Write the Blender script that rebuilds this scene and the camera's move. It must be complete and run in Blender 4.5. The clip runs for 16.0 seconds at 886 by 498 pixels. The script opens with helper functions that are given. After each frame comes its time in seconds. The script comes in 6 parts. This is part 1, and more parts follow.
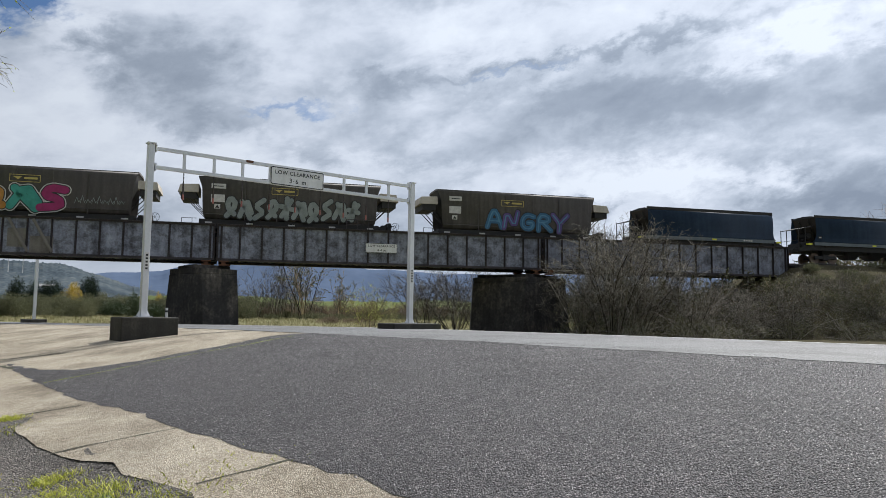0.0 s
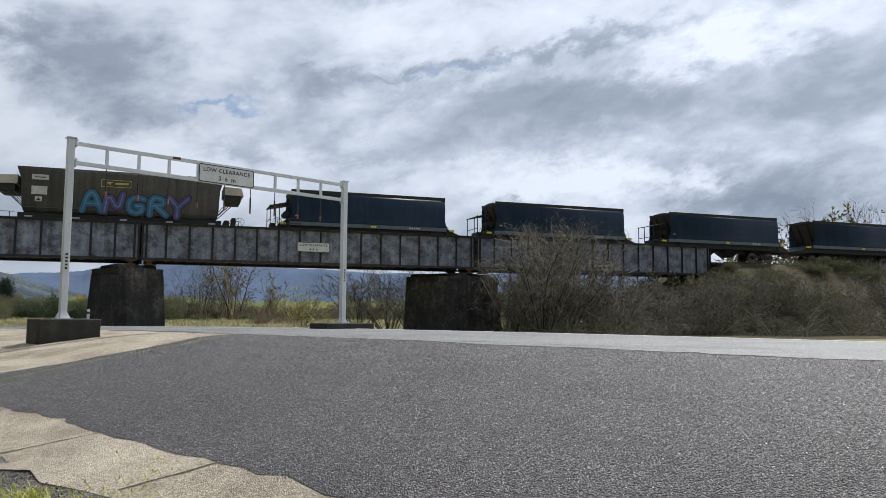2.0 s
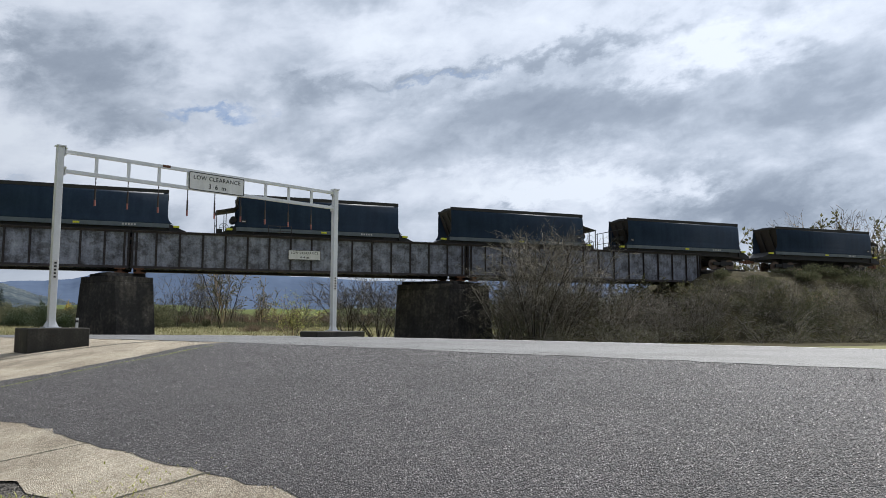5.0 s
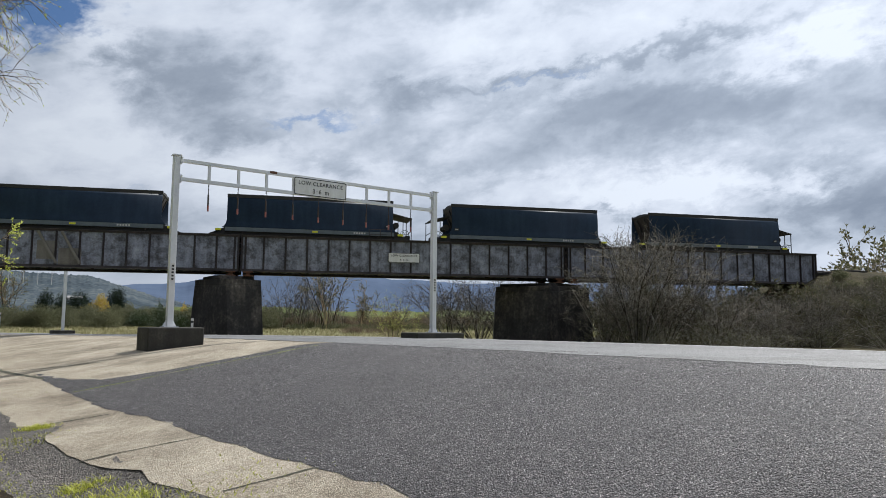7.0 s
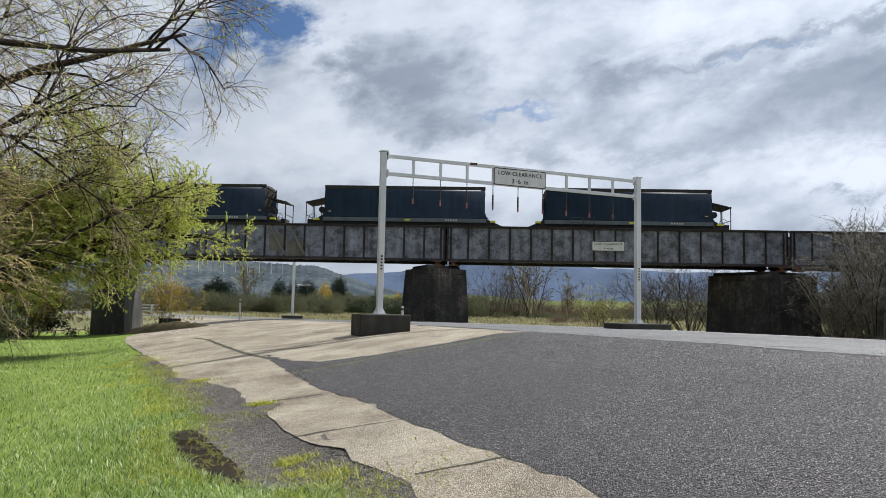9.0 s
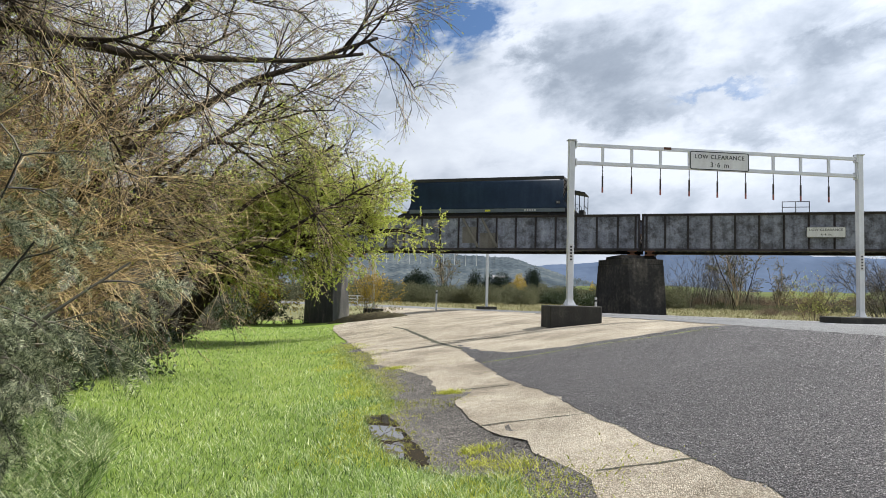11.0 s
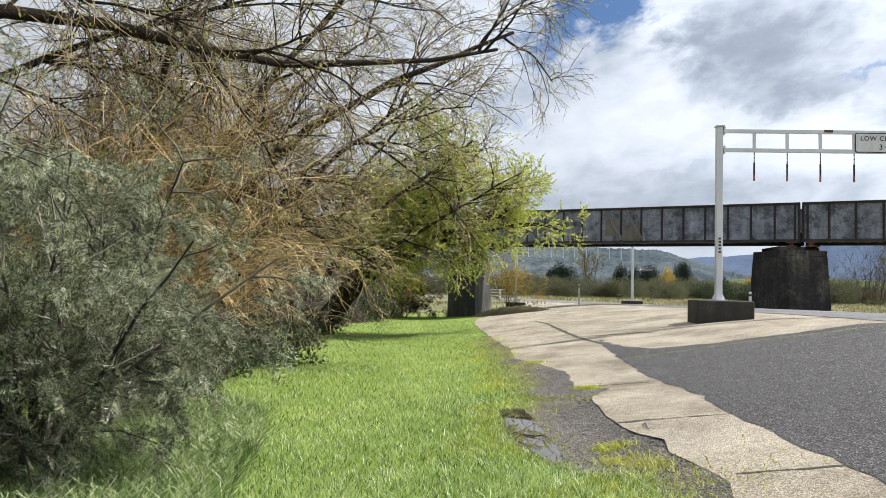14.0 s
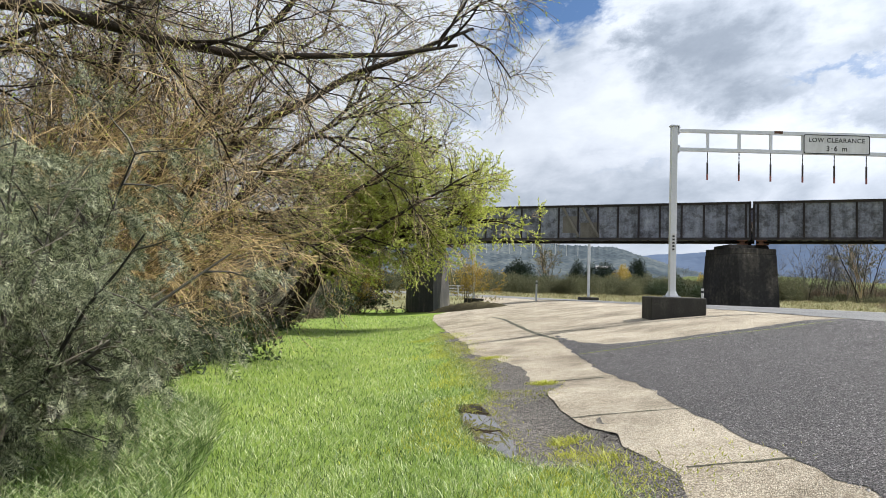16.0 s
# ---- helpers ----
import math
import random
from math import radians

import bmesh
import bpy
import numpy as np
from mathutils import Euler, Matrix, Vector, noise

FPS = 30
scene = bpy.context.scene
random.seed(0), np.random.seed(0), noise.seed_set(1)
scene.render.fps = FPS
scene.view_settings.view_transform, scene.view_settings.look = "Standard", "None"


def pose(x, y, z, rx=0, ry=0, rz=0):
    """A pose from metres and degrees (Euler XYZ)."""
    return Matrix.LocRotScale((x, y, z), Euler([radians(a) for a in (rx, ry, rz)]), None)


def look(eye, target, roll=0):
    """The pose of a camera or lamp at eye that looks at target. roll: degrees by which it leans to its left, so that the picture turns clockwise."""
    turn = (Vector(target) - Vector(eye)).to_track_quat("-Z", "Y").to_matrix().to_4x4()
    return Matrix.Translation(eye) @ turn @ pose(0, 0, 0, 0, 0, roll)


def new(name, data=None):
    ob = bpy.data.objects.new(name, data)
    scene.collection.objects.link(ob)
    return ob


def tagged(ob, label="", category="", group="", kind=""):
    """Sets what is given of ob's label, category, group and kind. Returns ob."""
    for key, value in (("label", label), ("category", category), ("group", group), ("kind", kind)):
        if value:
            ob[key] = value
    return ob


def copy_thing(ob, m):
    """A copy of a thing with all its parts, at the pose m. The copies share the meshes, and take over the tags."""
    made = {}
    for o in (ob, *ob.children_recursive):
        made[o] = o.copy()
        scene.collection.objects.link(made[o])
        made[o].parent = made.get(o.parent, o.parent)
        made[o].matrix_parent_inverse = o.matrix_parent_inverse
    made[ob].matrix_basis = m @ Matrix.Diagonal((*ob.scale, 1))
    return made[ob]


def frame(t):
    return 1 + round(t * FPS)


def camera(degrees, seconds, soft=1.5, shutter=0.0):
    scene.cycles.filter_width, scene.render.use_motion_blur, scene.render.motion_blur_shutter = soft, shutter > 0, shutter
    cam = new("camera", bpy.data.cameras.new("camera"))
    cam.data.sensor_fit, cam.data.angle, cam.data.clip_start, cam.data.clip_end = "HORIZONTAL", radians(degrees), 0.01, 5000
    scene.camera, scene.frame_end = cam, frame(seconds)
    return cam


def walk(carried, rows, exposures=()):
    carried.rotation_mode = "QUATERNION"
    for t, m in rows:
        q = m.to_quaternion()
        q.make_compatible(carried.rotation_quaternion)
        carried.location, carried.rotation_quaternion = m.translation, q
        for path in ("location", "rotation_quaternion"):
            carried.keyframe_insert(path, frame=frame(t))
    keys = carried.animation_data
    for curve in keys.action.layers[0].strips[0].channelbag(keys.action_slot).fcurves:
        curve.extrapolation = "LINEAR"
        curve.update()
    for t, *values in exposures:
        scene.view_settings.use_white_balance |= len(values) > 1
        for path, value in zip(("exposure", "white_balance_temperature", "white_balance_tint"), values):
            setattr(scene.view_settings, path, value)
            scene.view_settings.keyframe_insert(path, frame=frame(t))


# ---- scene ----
SKY_POWER, SUN_POWER = 0.92, 5.0
EXPOSURES = [(0, 0.02, 5980, 10), (8, 0.02, 5980, 10), (12, 0.50, 6120, 10), (16, 0.50, 6120, 10)]
cam = camera(61.52, 16.0, 0.6)
PATH = [  # seconds, x, y, z, yaw, pitch, roll
    (0.0, -0.147, -0.119, 1.505, -0.75, 5.10, -0.72),
    (0.5, -0.136, -0.140, 1.502, -2.23, 5.10, -0.55),
    (1.0, -0.126, -0.151, 1.498, -3.60, 5.08, -0.41),
    (1.5, -0.129, -0.144, 1.497, -4.84, 5.09, -0.43),
    (2.0, -0.138, -0.131, 1.498, -5.85, 5.09, -0.28),
    (2.5, -0.137, -0.134, 1.500, -6.54, 5.13, -0.25),
    (3.0, -0.132, -0.151, 1.507, -6.97, 5.16, -0.07),
    (3.5, -0.125, -0.164, 1.527, -7.15, 5.28, -0.17),
    (6.0, -0.118, -0.152, 1.495, -4.16, 5.86, -0.18),
    (6.5, -0.139, -0.130, 1.488, -1.94, 5.91, -0.28),
    (7.0, -0.163, -0.111, 1.483, 0.99, 5.83, -0.48),
    (7.5, -0.155, -0.085, 1.480, 4.60, 5.65, -0.69),
    (8.0, -0.089, -0.055, 1.486, 8.57, 5.33, -0.92),
    (8.5, -0.022, -0.021, 1.493, 12.67, 5.03, -1.14),
    (9.0, -0.020, 0.015, 1.493, 16.69, 4.76, -1.22),
    (9.5, -0.060, 0.024, 1.492, 20.68, 4.49, -1.31),
    (12.0, 0.188, 0.195, 1.505, 36.91, 3.38, -1.38),
    (12.5, 0.201, 0.191, 1.509, 38.76, 3.26, -1.40),
    (13.0, 0.213, 0.179, 1.511, 40.24, 3.17, -1.49),
    (13.5, 0.215, 0.170, 1.511, 41.47, 3.04, -1.53),
    (14.0, 0.211, 0.171, 1.508, 42.57, 3.00, -1.44),
    (14.5, 0.207, 0.171, 1.506, 43.37, 2.88, -1.39),
    (15.0, 0.206, 0.169, 1.508, 43.54, 2.78, -1.46),
    (15.5, 0.208, 0.176, 1.509, 42.38, 2.72, -1.56),
    (16.0, 0.209, 0.192, 1.507, 39.38, 2.77, -1.66),
]
walk(cam, [(t, pose(x, y, z, 90 + p, r, w)) for t, x, y, z, w, p, r in PATH], EXPOSURES)
# World, sun
SUN_AZ, SUN_EL = 38.0, 47.0      # bearing to the right of +y, height, degrees
world = bpy.data.worlds.new("sky")
scene.world = world
world.use_nodes = True


class Nodes:
    """Short way to write a node tree."""

    def __init__(self, tree):
        self.t = tree
        tree.nodes.clear()

    def add(self, kind, ins=()):
        n = self.t.nodes.new(kind)
        for k, v in dict(ins).items():
            if isinstance(v, bpy.types.NodeSocket):
                self.t.links.new(v, n.inputs[k])
            else:
                n.inputs[k].default_value = v
        return n

    def math(self, op, a, b=0.0, c=0.0):
        n = self.t.nodes.new("ShaderNodeMath")
        n.operation = op
        for k, v in enumerate((a, b, c)):
            if isinstance(v, bpy.types.NodeSocket):
                self.t.links.new(v, n.inputs[k])
            else:
                n.inputs[k].default_value = v
        return n.outputs[0]

    def noise(self, vec, scale, detail=4.0, rough=0.55, dist=0.0):
        return self.add("ShaderNodeTexNoise", {"Vector": vec, "Scale": scale, "Detail": detail, "Roughness": rough, "Distortion": dist}).outputs["Fac"]

    def ramp(self, fac, stops):
        n = self.add("ShaderNodeValToRGB", {"Fac": fac})
        while len(n.color_ramp.elements) < len(stops):
            n.color_ramp.elements.new(0.5)
        for e, (p, c) in zip(n.color_ramp.elements, stops):
            e.position, e.color = p, (c[0], c[1], c[2], 1)
        return n.outputs["Color"]

    def mix(self, fac, a, b, mode="MIX"):
        n = self.t.nodes.new("ShaderNodeMix")
        n.data_type, n.blend_type = "RGBA", mode
        for key, v in ((0, fac), (6, a), (7, b)):
            if isinstance(v, bpy.types.NodeSocket):
                self.t.links.new(v, n.inputs[key])
            else:
                n.inputs[key].default_value = v if key == 0 else (v[0], v[1], v[2], 1)
        return n.outputs[2]


CLOUDS = [  # bearing to the right, height, half-widths in degrees, grey (+) or white (-), rise to the right
    (-20.5, 17.6, 5.5, 2.5, 0.24), (10, 19.4, 16, 0.7, 0.20, 0.146), (20, 15.2, 13, 2.2, 0.18), (-3, 12.6, 9, 1.6, 0.14), (29.5, 9.0, 4.5, 2.6, 0.34),
    (12.6, 8.6, 1.6, 0.6, 0.2), (8, 16.8, 12, 1.0, 0.10, 0.1), (-16, 14.2, 6, 0.8, 0.10, 0.08), (28, 19.4, 8, 1.1, -0.26, 0.1), (1.2, 21.4, 4, 1.5, -0.14),
    (18.0, 10.2, 10, 1.1, -0.28), (-28.5, 14.5, 5, 2.4, -0.12), (-13, 10.5, 9, 1.5, -0.16), (-27.3, 19.2, 2.2, 2.2, -0.2), (-46, 12, 11, 6, -0.16), (-64, 18, 13, 10, -0.26), (-24, 11.8, 7, 1.6, -0.12),
]
GAPS = [(-31.4, 21.3, 3.6, 2.4, 0.5), (-34.2, 18.4, 2.6, 2.4, 0.36), (-10.6, 15.2, 3.8, 0.55, 0.26, 0.06), (-26, 9.0, 3.5, 0.5, 0.16), (-38, 13.6, 2.2, 2.4, 0.22), (6, 18.6, 7, 0.45, 0.16, 0.146)]


def make_sky():
    w = Nodes(world.node_tree)
    gen = w.add("ShaderNodeTexCoord").outputs["Generated"]
    air = w.add("ShaderNodeTexSky")
    air.sky_type, air.sun_disc = "NISHITA", False
    air.sun_elevation, air.sun_rotation = radians(SUN_EL), radians(SUN_AZ)
    blue = w.mix(1.0, air.outputs[0], (0.078, 0.094, 0.114), "MULTIPLY")
    sep = w.add("ShaderNodeSeparateXYZ", {0: gen})
    up = w.math("MAXIMUM", sep.outputs[2], 0.0)
    # bearing and height in degrees; the banks lie along rows that rise a little to the right
    az0 = w.math("DEGREES", w.math("ARCTAN2", sep.outputs[0], sep.outputs[1]))
    el0 = w.math("DEGREES", w.math("ARCSINE", sep.outputs[2]))
    row = w.math("SUBTRACT", el0, w.math("MULTIPLY", az0, 0.12))
    drawn = w.add("ShaderNodeCombineXYZ", {0: w.math("DIVIDE", az0, 8.5), 1: w.math("DIVIDE", row, 4.9), 2: 3.7}).outputs[0]
    big = w.noise(drawn, 0.85, 9.0, 0.54, 0.3)
    mid = w.noise(drawn, 2.4, 9.0, 0.58, 0.25)
    swirl = w.noise(drawn, 2.2, 9.0, 0.64, 0.2)
    swirl2 = w.noise(w.add("ShaderNodeMapping", {"Vector": drawn, "Location": (7, 3, 0)}).outputs[0], 2.4, 9.0, 0.64, 0.2)
    az = w.math("ADD", az0, w.math("MULTIPLY_ADD", swirl, 15.0, -7.5))
    el = w.math("ADD", el0, w.math("MULTIPLY_ADD", swirl2, 7.0, -3.5))

    def bank(rows, total):
        for a, e, ra, re, s, *tilt in rows:
            rise = w.math("MULTIPLY", w.math("SUBTRACT", az, a), tilt[0]) if tilt else 0.0
            p = w.math("POWER", w.math("ABSOLUTE", w.math("DIVIDE", w.math("SUBTRACT", az, a), ra)), 2.0)
            q = w.math("POWER", w.math("ABSOLUTE", w.math("DIVIDE", w.math("SUBTRACT", w.math("SUBTRACT", el, rise), e), re)), 2.0)
            g = w.math("EXPONENT", w.math("MULTIPLY", w.math("ADD", p, q), -0.9))
            total = w.math("MULTIPLY_ADD", g, s, total)
        return total

    thick = w.math("ADD", 0.465, w.math("ADD", w.math("MULTIPLY_ADD", big, 0.75, -0.375), w.math("MULTIPLY_ADD", mid, 0.36, -0.18)))
    thick = bank(CLOUDS, thick)
    cloud = w.ramp(thick, [(0.25, (1.12, 1.155, 1.20)), (0.40, (0.96, 1.00, 1.07)), (0.53, (0.70, 0.755, 0.835)), (0.66, (0.495, 0.55, 0.63)), (0.86, (0.36, 0.41, 0.49))])
    gap = bank(GAPS, w.math("MULTIPLY_ADD", big, -0.5, 0.30))
    low = w.ramp(up, [(0.03, (0, 0, 0)), (0.20, (1, 1, 1))])
    open_sky = w.math("MULTIPLY", w.ramp(gap, [(0.14, (0, 0, 0)), (0.48, (1, 1, 1))]), low)
    sky = w.mix(open_sky, cloud, blue)
    pale = w.ramp(up, [(0.0, (0.7, 0.7, 0.7)), (0.11, (0, 0, 0))])
    sky = w.mix(pale, sky, (0.84, 0.90, 0.98))
    # cloud is brightest round the sun and dull on the other side of the sky
    a, e = radians(SUN_AZ), radians(SUN_EL)
    dot = w.add("ShaderNodeVectorMath", {0: gen, 1: (math.sin(a) * math.cos(e), math.cos(a) * math.cos(e), math.sin(e))})
    dot.operation = "DOT_PRODUCT"
    fall = w.math("MULTIPLY_ADD", w.math("POWER", w.math("MULTIPLY_ADD", dot.outputs["Value"], 0.5, 0.5), 1.6), 0.74, 0.22)
    bg = w.add("ShaderNodeBackground", {"Color": sky, "Strength": w.math("MULTIPLY", fall, SKY_POWER)})
    w.t.links.new(bg.outputs[0], w.add("ShaderNodeOutputWorld").inputs[0])


make_sky()
sun = new("sun", bpy.data.lights.new("sun", "SUN"))
sun.data.energy, sun.data.angle, sun.data.color = SUN_POWER, radians(0.6), (1.0, 0.93, 0.82)
az, el = radians(SUN_AZ), radians(SUN_EL)
sun.matrix_basis = look((60 * math.sin(az) * math.cos(el), 60 * math.cos(az) * math.cos(el), 60 * math.sin(el)), (0, 0, 0))


# Materials
def material(name, stops, scale=4.0, fine=40.0, rough=0.7, metal=0.0, bump=0.3, bump_size=0.01, fine_share=0.35, spec=0.5, by_object=0.0,
             by_island=0.0, streaks=0.0, translucent=0.0, stretch=(1, 1, 1), cells=0.0, gap_shade=0.0, stain=0.0, stain_size=1.1):
    """A procedural surface: colours by two scales of noise, shade painted between cells, relief, and gloss that varies
    with the wear.
    """
    m = bpy.data.materials.new(name)
    m.use_nodes = True
    w = Nodes(m.node_tree)
    co = w.add("ShaderNodeTexCoord").outputs["Object"]
    if stretch != (1, 1, 1):
        co = w.add("ShaderNodeMapping", {"Vector": co, "Scale": stretch}).outputs[0]
    a, b = w.noise(co, scale), w.noise(co, fine, 3.0)
    if cells:
        b = w.add("ShaderNodeSeparateColor", {0: w.add("ShaderNodeTexVoronoi", {"Vector": co, "Scale": cells}).outputs["Color"]}).outputs[0]
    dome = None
    if gap_shade:
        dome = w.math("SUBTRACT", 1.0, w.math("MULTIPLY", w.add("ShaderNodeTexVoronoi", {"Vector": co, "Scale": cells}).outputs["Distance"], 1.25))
    fac = w.math("ADD", w.math("MULTIPLY", a, 1 - fine_share), w.math("MULTIPLY", b, fine_share))
    if streaks:
        run = w.add("ShaderNodeMapping", {"Vector": co, "Scale": (3.2, 3.2, 0.25)}).outputs[0]
        fac = w.math("ADD", w.math("MULTIPLY", fac, 1 - streaks), w.math("MULTIPLY", w.noise(run, 1.0, 5.0), streaks))
    if by_object:
        r = w.add("ShaderNodeObjectInfo").outputs["Random"]
        fac = w.math("ADD", fac, w.math("MULTIPLY", w.math("SUBTRACT", r, 0.5), by_object))
    if by_island:
        r = w.add("ShaderNodeNewGeometry").outputs["Random Per Island"]
        fac = w.math("ADD", fac, w.math("MULTIPLY", w.math("SUBTRACT", r, 0.5), by_island))
    col = w.ramp(fac, stops)
    if stain:
        blot = w.ramp(w.noise(w.add("ShaderNodeMapping", {"Vector": co, "Location": (3, 8, 1)}).outputs[0], stain_size, 9.0, 0.68, 0.3), [(0.47, (0, 0, 0)), (0.62, (1, 1, 1))])
        col = w.mix(w.math("MULTIPLY", blot, stain), col, w.mix(1.0, col, (0.34, 0.32, 0.30), "MULTIPLY"))
    relief = w.math("ADD", w.math("MULTIPLY", a, 0.4), b)
    # shade in the hollows between stones, multiplied into the colour
    if gap_shade:
        pit_shade = w.ramp(dome, [(0.18, (1 - gap_shade, 1 - gap_shade, 1 - gap_shade)), (0.55, (1, 1, 1))])
        col = w.mix(1.0, col, pit_shade, "MULTIPLY")
        relief = w.math("ADD", w.math("MULTIPLY", a, 0.8), w.math("MULTIPLY_ADD", b, 0.5, dome))
    nrm = w.add("ShaderNodeBump", {"Strength": bump, "Distance": bump_size, "Height": relief}).outputs[0]
    r = w.math("ADD", rough - 0.12, w.math("MULTIPLY", a, 0.24))
    sh = w.add("ShaderNodeBsdfPrincipled", {"Base Color": col, "Roughness": r, "Metallic": metal, "Normal": nrm, "Specular IOR Level": spec}).outputs[0]
    if translucent:
        tr = w.add("ShaderNodeBsdfTranslucent", {"Color": col}).outputs[0]
        sh = w.add("ShaderNodeMixShader", {0: translucent, 1: sh, 2: tr}).outputs[0]
    w.t.links.new(sh, w.add("ShaderNodeOutputMaterial").inputs[0])
    return m


def grey(v, warm=0.0):
    return (v * (1 + warm), v, v * (1 - warm))


